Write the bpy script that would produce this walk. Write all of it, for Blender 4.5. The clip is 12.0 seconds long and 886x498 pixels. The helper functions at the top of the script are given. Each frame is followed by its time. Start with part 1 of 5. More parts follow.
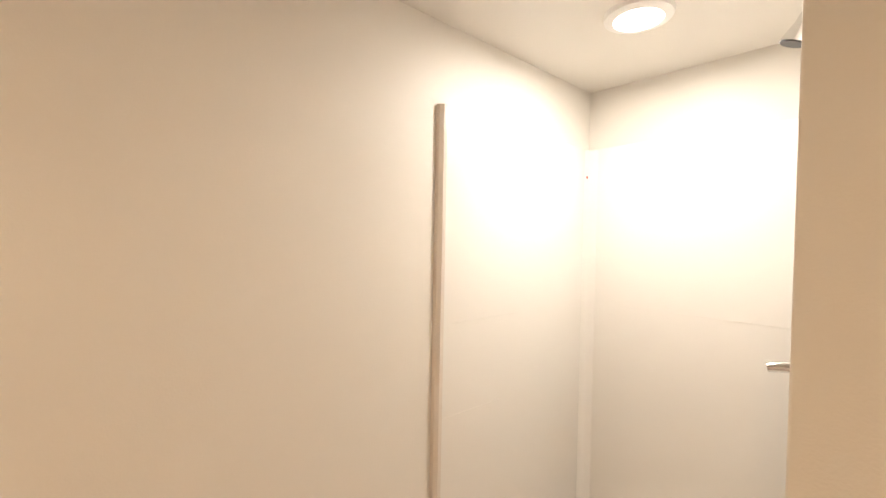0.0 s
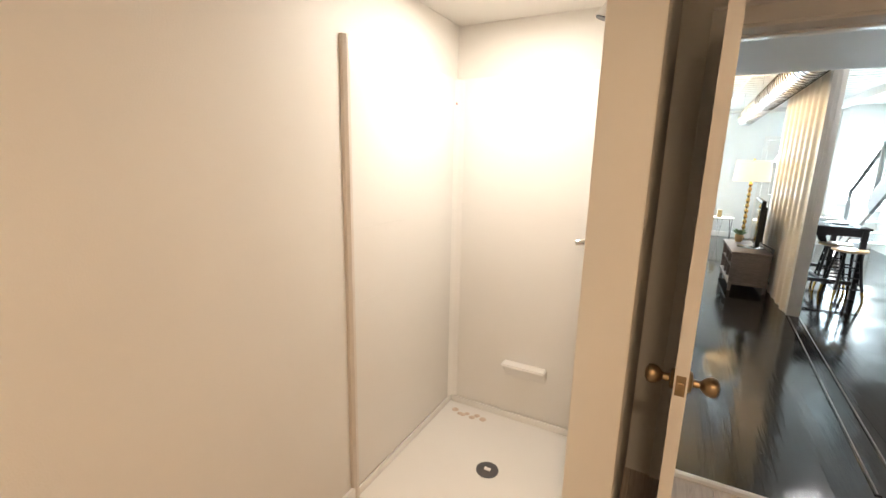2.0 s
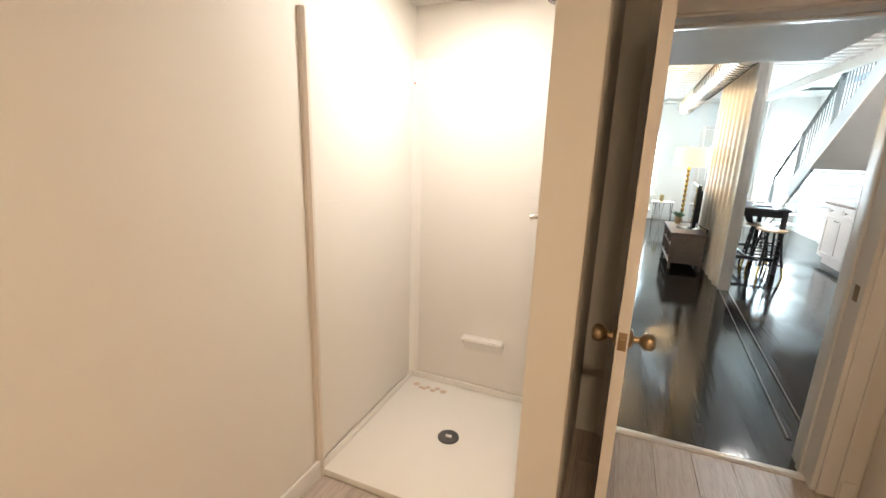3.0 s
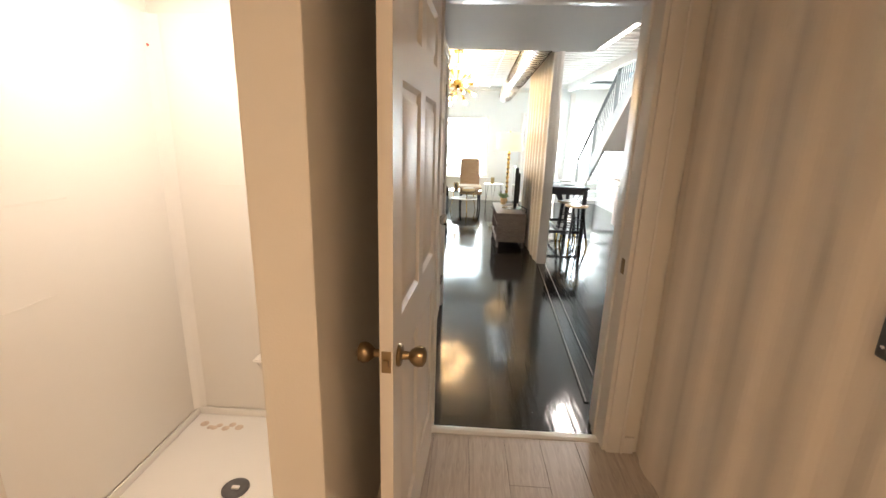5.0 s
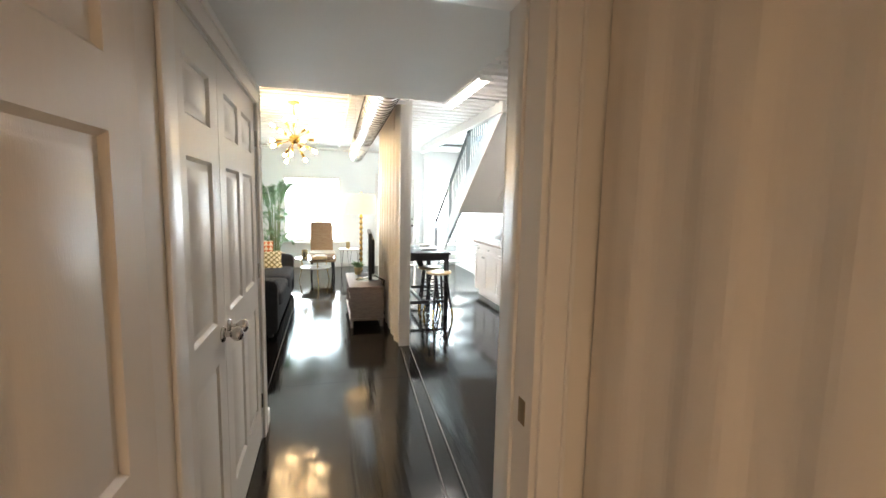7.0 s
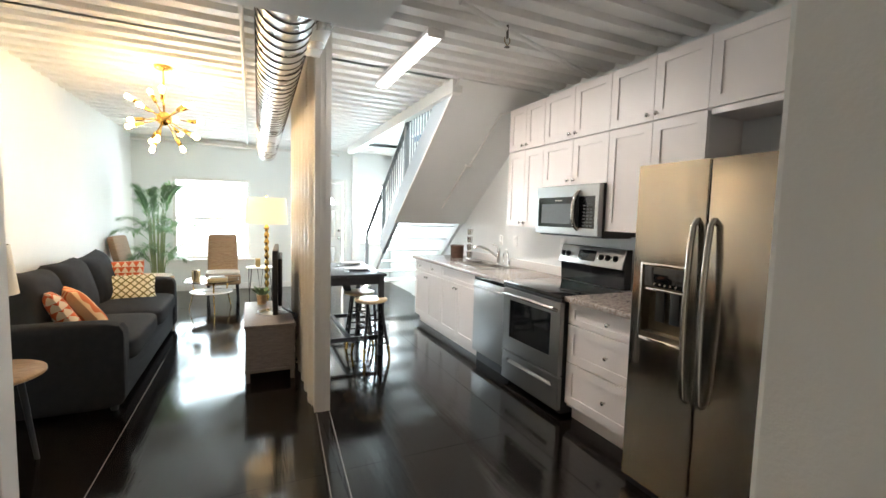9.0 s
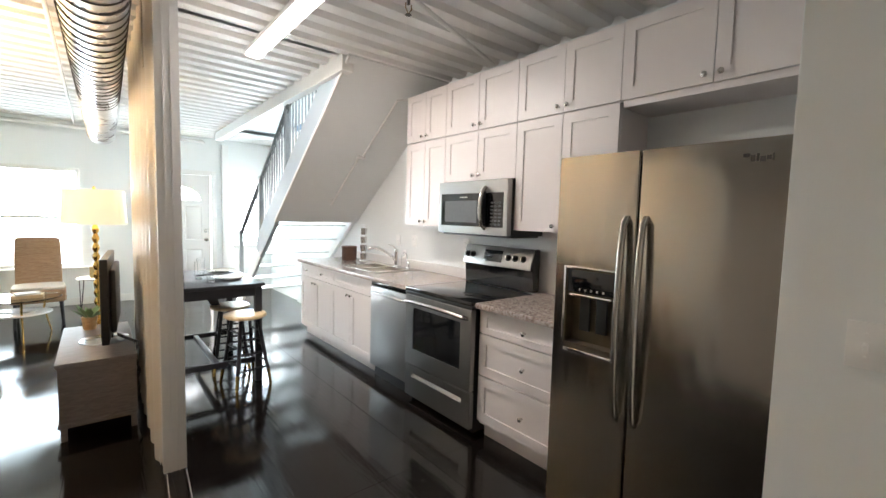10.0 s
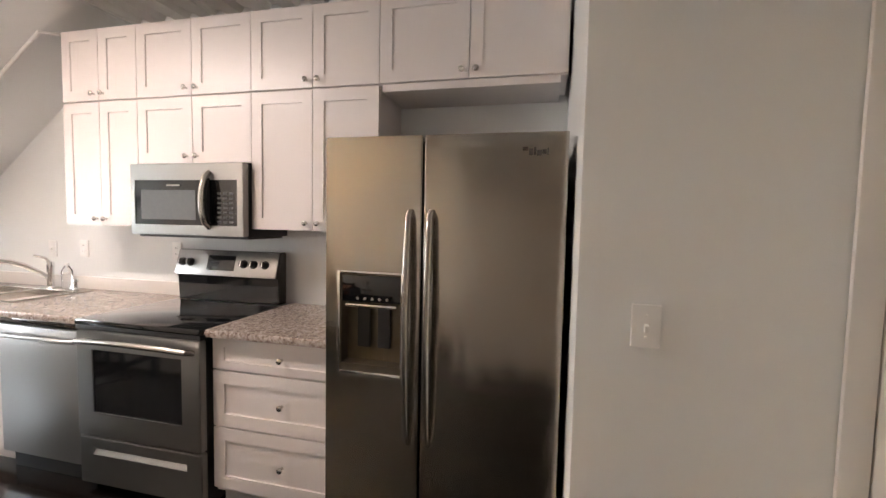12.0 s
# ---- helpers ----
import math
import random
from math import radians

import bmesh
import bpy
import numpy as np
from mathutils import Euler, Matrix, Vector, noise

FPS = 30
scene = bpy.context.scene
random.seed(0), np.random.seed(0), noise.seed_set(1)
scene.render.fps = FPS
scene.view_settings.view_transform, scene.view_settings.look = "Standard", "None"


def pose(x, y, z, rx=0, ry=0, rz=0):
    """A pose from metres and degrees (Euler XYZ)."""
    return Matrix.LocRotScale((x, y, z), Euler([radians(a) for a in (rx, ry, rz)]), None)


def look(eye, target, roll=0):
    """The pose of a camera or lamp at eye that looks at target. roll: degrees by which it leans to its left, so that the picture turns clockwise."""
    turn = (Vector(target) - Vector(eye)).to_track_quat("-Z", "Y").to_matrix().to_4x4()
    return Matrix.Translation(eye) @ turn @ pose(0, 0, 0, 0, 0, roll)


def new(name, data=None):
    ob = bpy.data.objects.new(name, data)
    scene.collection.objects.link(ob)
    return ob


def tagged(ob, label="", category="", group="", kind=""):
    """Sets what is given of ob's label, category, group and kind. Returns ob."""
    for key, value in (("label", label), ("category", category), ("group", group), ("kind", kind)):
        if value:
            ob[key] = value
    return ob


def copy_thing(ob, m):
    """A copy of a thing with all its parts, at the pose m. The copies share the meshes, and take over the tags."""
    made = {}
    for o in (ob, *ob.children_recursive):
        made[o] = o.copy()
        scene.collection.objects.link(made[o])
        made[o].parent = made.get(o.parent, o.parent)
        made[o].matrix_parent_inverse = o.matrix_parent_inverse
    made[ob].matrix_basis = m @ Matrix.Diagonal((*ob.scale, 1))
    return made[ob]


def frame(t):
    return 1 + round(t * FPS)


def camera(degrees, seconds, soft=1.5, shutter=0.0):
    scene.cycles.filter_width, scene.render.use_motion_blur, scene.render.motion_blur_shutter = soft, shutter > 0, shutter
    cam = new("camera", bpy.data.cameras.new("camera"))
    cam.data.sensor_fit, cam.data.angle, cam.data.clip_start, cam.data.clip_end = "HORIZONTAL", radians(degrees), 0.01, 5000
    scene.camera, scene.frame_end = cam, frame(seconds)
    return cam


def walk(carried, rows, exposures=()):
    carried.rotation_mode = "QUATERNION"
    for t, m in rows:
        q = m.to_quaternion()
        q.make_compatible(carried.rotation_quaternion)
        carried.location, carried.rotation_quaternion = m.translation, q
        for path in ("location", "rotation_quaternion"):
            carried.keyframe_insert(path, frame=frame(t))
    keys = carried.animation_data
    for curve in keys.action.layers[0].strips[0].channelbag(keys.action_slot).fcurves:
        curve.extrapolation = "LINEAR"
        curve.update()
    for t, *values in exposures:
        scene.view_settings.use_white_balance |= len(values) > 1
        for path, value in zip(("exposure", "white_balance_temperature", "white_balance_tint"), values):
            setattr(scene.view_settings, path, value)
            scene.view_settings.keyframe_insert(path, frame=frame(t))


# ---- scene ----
cam = camera(92.7, 12.0)

# ================= camera and walk =================
PATH = [
    (0, (-0.217, -1.859, 1.521), (-1.705, -0.523, 1.482), 1.1),
    (0.5, (-0.188, -1.904, 1.541), (-1.438, -0.346, 1.444), 1.2),
    (1, (-0.107, -2.04, 1.514), (-1.217, -0.378, 1.434), 1.2),
    (1.5, (-0.133, -2.132, 1.534), (-1.156, -0.421, 1.374), 1.3),
    (2, (-0.144, -2.219, 1.522), (-1.068, -0.493, 1.112), 1.2),
    (2.5, (-0.138, -2.287, 1.504), (-0.952, -0.518, 1.048), 1.1),
    (4.3, (0.011, -2.148, 1.454), (-0.437, -0.261, 0.965), 2.4),
    (4.5, (0.055, -2.094, 1.476), (-0.302, -0.188, 0.981), 1.5),
    (5, (0.119, -1.922, 1.478), (0.028, 0.012, 0.975), 1.7),
    (5.5, (0.180, -1.763, 1.484), (0.258, 0.170, 0.980), 1.9),
    (6, (0.221, -1.540, 1.485), (0.563, 0.376, 1.024), 2.2),
    (6.5, (0.279, -1.319, 1.508), (0.754, 0.603, 1.226), 1.5),
    (8.3, (0.527, -0.235, 1.472), (1.167, 1.652, 1.303), 1.4),
    (8.5, (0.562, -0.128, 1.464), (1.244, 1.745, 1.299), 1.4),
    (9, (0.639, 0.127, 1.46), (1.469, 1.94, 1.306), 1.5),
    (9.5, (0.72, 0.352, 1.462), (1.753, 2.058, 1.307), 1.6),
    (10, (0.803, 0.541, 1.459), (2.071, 2.081, 1.309), 1.5),
    (10.5, (0.847, 0.682, 1.46), (2.283, 2.067, 1.311), 1.2),
    (11, (0.88, 0.813, 1.456), (2.512, 1.961, 1.309), 1.2),
    (11.5, (0.888, 0.929, 1.427), (2.702, 1.76, 1.306), 1.2),
    (12, (1.042, 0.946, 1.436), (2.983, 1.412, 1.314), 1.2),
]
walk(cam, [(t, look(e, g, r)) for t, e, g, r in PATH],
     exposures=[(0.0, 2.56, 6250, 9), (3.2, 2.56, 6250, 9), (4.5, 2.56, 6500, 11), (5.2, 2.60, 6900, 14), (6.0, 2.60, 6800, 14), (7.2, 2.58, 6600, 11),
                (8.6, 2.31, 6500, 10), (9.2, 2.28, 6550, 11), (10.0, 2.28, 6500, 13), (10.8, 2.33, 6500, 15), (11.5, 2.38, 6550, 16), (12.0, 2.38, 7050, 21)])

# ================= world, sun, lamps =================
world = bpy.data.worlds.new("world")
scene.world = world
world.use_nodes = True
wn = world.node_tree
sky = wn.nodes.new("ShaderNodeTexSky")
sky.sky_type, sky.sun_disc = "NISHITA", False
sky.sun_elevation, sky.sun_rotation = radians(28), radians(309.7)
wn.links.new(sky.outputs[0], wn.nodes["Background"].inputs[0])
wn.nodes["Background"].inputs[1].default_value = 0.05


def lamp(name, kind, at, energy, color, size=0.1, size_y=None, target=None):
    d = bpy.data.lights.new(name, kind)
    d.energy, d.color = energy, color
    if kind == "AREA":
        d.size = size
        if size_y:
            d.shape, d.size_y = "RECTANGLE", size_y
        else:
            d.shape = "DISK"
    elif kind == "POINT":
        d.shadow_soft_size = size
    ob = new(name, d)
    ob.matrix_world = look(at, target) if target else pose(*at)
    return ob


WARM, SOFT_WARM, NEUTRAL, DAY, BATHWARM = (1.0, 0.72, 0.42), (1.0, 0.88, 0.77), (1.0, 0.95, 0.90), (0.74, 0.92, 1.0), (1.0, 0.68, 0.41)
sun = bpy.data.lights.new("sun", "SUN")
sun.energy, sun.angle, sun.color = 5.0, radians(0.5), (1.0, 0.95, 0.86)
new("sun", sun).matrix_world = look((-7.6, 15.3, 6.65), (0.1, 8.9, 1.3))
# sky light that falls in through the windows
lamp("window_light", "AREA", (0.02, 8.86, 1.31), 15.0, DAY, 1.2, 1.4, (1.9, 4.0, 0.8))
lamp("hall_window_light", "AREA", (3.04, 8.86, 1.48), 15.0, DAY, 0.5, 1.2, (2.9, 6.0, 0.4))
# added lamp inside the closed stairwell shaft, in place of light from upstairs
lamp("stairwell_fill_light", "AREA", (2.9, 5.6, 4.6), 14.0, DAY, 0.9, 2.4, (2.9, 5.59, 0))
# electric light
# assumed bathroom ceiling lamp, out of view, added to even out the room
lamp("bath_fill_lamp", "AREA", (0.05, -2.75, 2.205), 3.35, BATHWARM, 0.16, None, (0.05, -2.751, 0))
lamp("shower_lamp", "AREA", (-0.80, -0.55, 2.205), 1.78, SOFT_WARM, 0.16, None, (-0.80, -0.551, 0))
lamp("tube_lamp", "AREA", (1.795, 3.50, 2.650), 8.0, NEUTRAL, 0.10, 1.25, (1.795, 3.5001, 0))
lamp("floor_lamp_bulb", "POINT", (0.80, 5.035, 1.46), 2.33, WARM, 0.05)


# ================= materials =================
def mat(name, color, rough=0.5, metal=0.0, var=0.06, scale=6.0, bump=0.0, bscale=120.0, stretch=(1, 1, 1), spec=0.5,
        coat=0.0, rvar=0.0, island=0.0):
    """Painted or plain surface: base colour, blotches at two scales, fine relief, uneven gloss."""
    m = bpy.data.materials.new(name)
    m.use_nodes = True
    n, l = m.node_tree.nodes, m.node_tree.links
    b = n["Principled BSDF"]
    b.inputs["Roughness"].default_value, b.inputs["Metallic"].default_value = rough, metal
    b.inputs["Specular IOR Level"].default_value = spec
    b.inputs["Coat Weight"].default_value = coat
    b.inputs["Coat Roughness"].default_value = 0.08
    tc = n.new("ShaderNodeTexCoord")
    mp = n.new("ShaderNodeMapping")
    mp.inputs["Scale"].default_value = stretch
    l.new(tc.outputs["Object"], mp.inputs["Vector"])
    big, fine = n.new("ShaderNodeTexNoise"), n.new("ShaderNodeTexNoise")
    big.inputs["Scale"].default_value, fine.inputs["Scale"].default_value = scale, bscale
    big.inputs["Detail"].default_value, fine.inputs["Detail"].default_value = 5, 4
    l.new(mp.outputs[0], big.inputs["Vector"]), l.new(mp.outputs[0], fine.inputs["Vector"])
    mix = n.new("ShaderNodeMix")
    mix.data_type = "RGBA"
    mix.inputs["A"].default_value = [c * (1 - var) for c in color[:3]] + [1]
    mix.inputs["B"].default_value = [min(1, c * (1 + var)) for c in color[:3]] + [1]
    l.new(big.outputs["Fac"], mix.inputs["Factor"])
    out = mix.outputs["Result"]
    if island:
        oi, hs = n.new("ShaderNodeObjectInfo"), n.new("ShaderNodeHueSaturation")
        mr = n.new("ShaderNodeMapRange")
        mr.inputs["To Min"].default_value, mr.inputs["To Max"].default_value = 1 - island, 1 + island
        l.new(oi.outputs["Random"], mr.inputs["Value"]), l.new(mr.outputs[0], hs.inputs["Value"])
        l.new(out, hs.inputs["Color"])
        out = hs.outputs["Color"]
    l.new(out, b.inputs["Base Color"])
    if rvar:
        rr = n.new("ShaderNodeMapRange")
        rr.inputs["From Min"].default_value, rr.inputs["From Max"].default_value = 0.3, 0.7
        rr.inputs["To Min"].default_value, rr.inputs["To Max"].default_value = max(0.02, rough - rvar), rough + rvar
        l.new(big.outputs["Fac"], rr.inputs["Value"]), l.new(rr.outputs[0], b.inputs["Roughness"])
    if bump:
        bp = n.new("ShaderNodeBump")
        bp.inputs["Strength"].default_value, bp.inputs["Distance"].default_value = bump, 0.004
        l.new(fine.outputs["Fac"], bp.inputs["Height"]), l.new(bp.outputs[0], b.inputs["Normal"])
    return m


def glow(name, color, strength):
    m = bpy.data.materials.new(name)
    m.use_nodes = True
    b = m.node_tree.nodes["Principled BSDF"]
    b.inputs["Base Color"].default_value = (*color, 1)
    b.inputs["Emission Color"].default_value, b.inputs["Emission Strength"].default_value = (*color, 1), strength
    return m


def clear(name, color=(1, 1, 1), rough=0.0):
    m = bpy.data.materials.new(name)
    m.use_nodes = True
    b = m.node_tree.nodes["Principled BSDF"]
    b.inputs["Base Color"].default_value = (*color, 1)
    b.inputs["Transmission Weight"].default_value, b.inputs["Roughness"].default_value = 1.0, rough
    b.inputs["IOR"].default_value = 1.45
    return m


def wood(name, dark, light, rough=0.4, stretch=(10, 1.2, 10), island=0.0, coat=0.0, bump=0.15):
    m = mat(name, light, rough, 0, 0, 4, bump, 60, stretch, island=island, coat=coat)
    n, l = m.node_tree.nodes, m.node_tree.links
    mix = [x for x in n if x.type == "MIX"][0]
    mix.inputs["A"].default_value, mix.inputs["B"].default_value = (*dark, 1), (*light, 1)
    noise_a = [x for x in n if x.type == "TEX_NOISE"][0]
    noise_a.inputs["Distortion"].default_value = 1.2
    ramp = n.new("ShaderNodeMapRange")
    ramp.inputs["From Min"].default_value, ramp.inputs["From Max"].default_value = 0.32, 0.66
    l.new(noise_a.outputs["Fac"], ramp.inputs["Value"]), l.new(ramp.outputs[0], mix.inputs["Factor"])
    return m


def speckle(name, colors, scale=90, rough=0.2):
    """Polished granite: flecks of several colours."""
    m = bpy.data.materials.new(name)
    m.use_nodes = True
    n, l = m.node_tree.nodes, m.node_tree.links
    b = n["Principled BSDF"]
    b.inputs["Roughness"].default_value = rough
    tc, vo, no = n.new("ShaderNodeTexCoord"), n.new("ShaderNodeTexVoronoi"), n.new("ShaderNodeTexNoise")
    vo.inputs["Scale"].default_value, no.inputs["Scale"].default_value = scale, scale * 0.35
    no.inputs["Detail"].default_value = 6
    l.new(tc.outputs["Object"], vo.inputs["Vector"]), l.new(tc.outputs["Object"], no.inputs["Vector"])
    r = n.new("ShaderNodeValToRGB")
    r.color_ramp.interpolation = "LINEAR"
    els = r.color_ramp.elements
    while len(els) < len(colors):
        els.new(0.5)
    for i, c in enumerate(colors):
        els[i].position, els[i].color = 0.2 + 0.6 * i / (len(colors) - 1), (*c, 1)
    sep = n.new("ShaderNodeSeparateColor")
    l.new(vo.outputs["Color"], sep.inputs[0])
    mx = n.new("ShaderNodeMath")
    mx.operation = "ADD"
    mh = n.new("ShaderNodeMath")
    mh.operation = "MULTIPLY"
    mh.inputs[1].default_value = 0.45
    l.new(sep.outputs[0], mh.inputs[0]), l.new(mh.outputs[0], mx.inputs[0])
    mk = n.new("ShaderNodeMath")
    mk.operation = "MULTIPLY"
    mk.inputs[1].default_value = 0.55
    l.new(no.outputs["Fac"], mk.inputs[0]), l.new(mk.outputs[0], mx.inputs[1])
    l.new(mx.outputs[0], r.inputs["Fac"]), l.new(r.outputs["Color"], b.inputs["Base Color"])
    return m


def brushed(name, color, rough=0.28, along="x"):
    """Brushed steel: fine lines across the sheet."""
    st = {"x": (1.5, 1.5, 260), "z": (260, 260, 1.5), "y": (260, 1.5, 260)}[along]
    m = mat(name, color, rough, 1.0, 0.05, 1.6, 0.008, 2.5, st, rvar=0.02)
    return m


WALL = mat("wall_paint", (0.845, 0.855, 0.845), 0.62, 0, 0.025, 3, 0.10, 220)
BATHWALL = mat("bath_wall_paint", (0.80, 0.77, 0.715), 0.5, 0, 0.03, 3, 0.12, 200)
TRIM = mat("trim_gloss", (0.82, 0.80, 0.77), 0.36, 0, 0.012, 8, 0.02, 90)
CEIL = mat("deck_paint", (0.85, 0.84, 0.82), 0.5, 0, 0.04, 4, 0.08, 120)
SHEET = mat("corrugated_paint", (0.80, 0.735, 0.65), 0.38, 0, 0.04, 5, 0.06, 100, rvar=0.06)
SURROUND = mat("shower_surround", (0.86, 0.84, 0.80), 0.22, 0, 0.015, 3, 0.02, 60)
DOORPAINT = mat("door_gloss_white", (0.80, 0.765, 0.715), 0.36, 0, 0.03, 7, 0.12, 55, (9, 9, 1), rvar=0.06)
CABPAINT = mat("cabinet_white", (0.85, 0.78, 0.75), 0.34, 0, 0.02, 5, 0.04, 140)


def painted_floor(name):
    """Black paint over boards: brush streaks along the boards, slow waves, specks of grit, uneven gloss."""
    m = mat(name, (0.0085, 0.0062, 0.0052), 0.105, 0, 0.4, 1.6, 0.0, 16, (2.6, 0.6, 1), spec=0.47, rvar=0.045)
    n, l = m.node_tree.nodes, m.node_tree.links
    b = n["Principled BSDF"]
    tc = [x for x in n if x.type == "TEX_COORD"][0]
    last = None
    for stretch, scale, detail, strength, dist in (((1.0, 0.35, 1), 3.2, 2, 0.35, 0.006), ((16, 0.9, 1), 2.4, 5, 0.20, 0.004), ((1, 1, 1), 26.0, 1, 0.30, 0.003)):
        mp, no, bp = n.new("ShaderNodeMapping"), n.new("ShaderNodeTexNoise"), n.new("ShaderNodeBump")
        mp.inputs["Scale"].default_value = stretch
        no.inputs["Scale"].default_value, no.inputs["Detail"].default_value = scale, detail
        l.new(tc.outputs["Object"], mp.inputs["Vector"]), l.new(mp.outputs[0], no.inputs["Vector"])
        out = no.outputs["Fac"]
        if scale > 20:
            cut = n.new("ShaderNodeMapRange")
            cut.inputs["From Min"].default_value, cut.inputs["From Max"].default_value = 0.73, 0.79
            l.new(out, cut.inputs["Value"])
            out = cut.outputs[0]
        bp.inputs["Strength"].default_value, bp.inputs["Distance"].default_value = strength, dist
        l.new(out, bp.inputs["Height"])
        if last:
            l.new(last, bp.inputs["Normal"])
        last = bp.outputs[0]
    l.new(last, b.inputs["Normal"])
    return m


BLACKFLOOR = painted_floor("black_floor_paint")
SEAM = mat("floor_seam", (0.03, 0.027, 0.025), 0.3, 0, 0.3, 12, 0.3, 60)
PLANKMAT = wood("grey_vinyl_plank", (0.42, 0.36, 0.315), (0.56, 0.50, 0.445), 0.36, (14, 1.3, 14), island=0.08, bump=0.08)
STEEL = brushed("brushed_steel", (0.40, 0.39, 0.375), 0.30, "x")
STEELV = mat("smooth_steel", (0.60, 0.60, 0.60), 0.38, 1.0, 0.02, 2.0, rvar=0.03)
CHROME = mat("chrome", (0.80, 0.80, 0.80), 0.08, 1.0, 0.02, 5)
NICKEL = mat("brushed_nickel", (0.55, 0.52, 0.48), 0.25, 1.0, 0.05, 20)
BRONZE = mat("antique_brass", (0.34, 0.25, 0.15), 0.30, 1.0, 0.14, 30, 0.05, 80)
DUCTMETAL = mat("galvanised_duct", (0.66, 0.66, 0.66), 0.30, 1.0, 0.08, 9, 0.05, 40, rvar=0.08)
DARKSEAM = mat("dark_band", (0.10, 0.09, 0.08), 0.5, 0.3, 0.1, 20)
BLACKGLASS = mat("black_glass", (0.010, 0.010, 0.011), 0.06, 0, 0.05, 3, coat=0.5)
BLACKPLASTIC = mat("black_plastic", (0.018, 0.018, 0.019), 0.38, 0, 0.1, 30, 0.05, 200)
BLACKWOOD = mat("black_painted_wood", (0.022, 0.022, 0.026), 0.35, 0, 0.2, 14, 0.08, 70, (8, 8, 1))
GRANITE = speckle("granite", [(0.15, 0.10, 0.08), (0.34, 0.26, 0.22), (0.49, 0.41, 0.36), (0.62, 0.55, 0.50)], 110, 0.14)
PLATEWHITE = mat("white_plastic", (0.90, 0.89, 0.87), 0.3, 0, 0.02, 20)
GLASS = clear("clear_glass")
PANE = clear("window_pane", (0.98, 1, 1))
SOFAGREY = mat("charcoal_weave", (0.028, 0.029, 0.034), 0.92, 0, 0.25, 18, 0.5, 420, spec=0.2)
STANDWOOD = wood("washed_grey_wood", (0.165, 0.135, 0.13), (0.225, 0.19, 0.18), 0.5, (3, 14, 14))
SEATWOOD = wood("pale_seat_wood", (0.52, 0.36, 0.18), (0.70, 0.52, 0.30), 0.35, (10, 1.2, 10))
GOLD = mat("gold_finish", (0.78, 0.52, 0.16), 0.25, 1.0, 0.08, 16)
WICKER = wood("woven_rattan", (0.24, 0.14, 0.075), (0.46, 0.30, 0.18), 0.7, (3, 3, 60), bump=0.7)
DARKWOOD = wood("dark_wicker", (0.06, 0.03, 0.02), (0.16, 0.08, 0.05), 0.6, (4, 4, 40), bump=0.5)
LEAF = mat("palm_leaf", (0.20, 0.34, 0.17), 0.5, 0, 0.35, 9, 0.05, 40)
STALK = mat("palm_stalk", (0.26, 0.31, 0.15), 0.6, 0, 0.3, 20, 0.2, 60)
STEPBLUE = mat("stringer_paint", (0.47, 0.53, 0.58), 0.4, 0, 0.04, 6, 0.05, 80)
RAILGREY = mat("rail_paint", (0.11, 0.12, 0.125), 0.4, 0.2, 0.1, 20)
NEWELGREY = mat("newel_paint", (0.27, 0.29, 0.30), 0.4, 0.1, 0.1, 20)
TREADWHITE = mat("tread_gloss_white", (0.86, 0.87, 0.87), 0.3, 0, 0.02, 6, 0.03, 90)
RUST = mat("red_mark", (0.50, 0.05, 0.03), 0.5, 0, 0.2, 60)
STAIN = mat("pan_stain", (0.62, 0.50, 0.40), 0.5, 0, 0.3, 60)
SKYGLOW = glow("bright_daylight", (0.93, 0.97, 1.0), 2.0)
TUBEGLOW = glow("tube_diffuser", (1.0, 0.96, 0.90), 1.5)
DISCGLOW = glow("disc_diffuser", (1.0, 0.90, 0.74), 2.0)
BULBGLOW = glow("bulb", (1.0, 0.69, 0.35), 26.0)
SHADE = glow("lamp_shade_linen", (0.88, 0.77, 0.58), 0.15)


# ================= building helpers =================
def thing(name, at=(0, 0, 0), label="", category="", group="", kind="", rz=0.0):
    e = new(name)
    e.matrix_basis = pose(*at, 0, 0, rz)
    e.empty_display_size = 0.1
    return tagged(e, label, category, group, kind)


def mesh_of(name, bm, material, smooth=False):
    bmesh.ops.recalc_face_normals(bm, faces=bm.faces[:])
    me = bpy.data.meshes.new(name)
    bm.to_mesh(me)
    bm.free()
    me.materials.append(material)
    if smooth:
        me.shade_smooth()
        me.set_sharp_from_angle(angle=radians(38))
    return me


def root_at(ob):
    v = Vector((0, 0, 0))
    while ob:
        v = v + ob.matrix_basis.translation
        ob = ob.parent
    return v


def part(name, bm, material, parent, label="", world=False, smooth=True):
    """One mesh object under a thing or under a part. world: the bmesh is in world metres (for things that are not turned)."""
    if world:
        bmesh.ops.translate(bm, verts=bm.verts[:], vec=-root_at(parent))
    ob = new(name, mesh_of(name, bm, material, smooth))
    ob.parent = parent
    if label:
        ob["label"] = label
    return ob


def solo(name, bm, material, label="", category="", kind="", group="", smooth=True):
    return tagged(new(name, mesh_of(name, bm, material, smooth)), label, category, group, kind)


def box(x0, y0, z0, x1, y1, z1, bev=0.0, bm=None, seg=2):
    own = bmesh.new()
    bmesh.ops.create_cube(own, size=1)
    bmesh.ops.scale(own, verts=own.verts[:], vec=(abs(x1 - x0), abs(y1 - y0), abs(z1 - z0)))
    bmesh.ops.translate(own, verts=own.verts[:], vec=((x0 + x1) / 2, (y0 + y1) / 2, (z0 + z1) / 2))
    if bev:
        bmesh.ops.bevel(own, geom=own.edges[:], offset=bev, segments=seg, affect="EDGES", clamp_overlap=True, profile=0.6)
    return merge(bm, own)


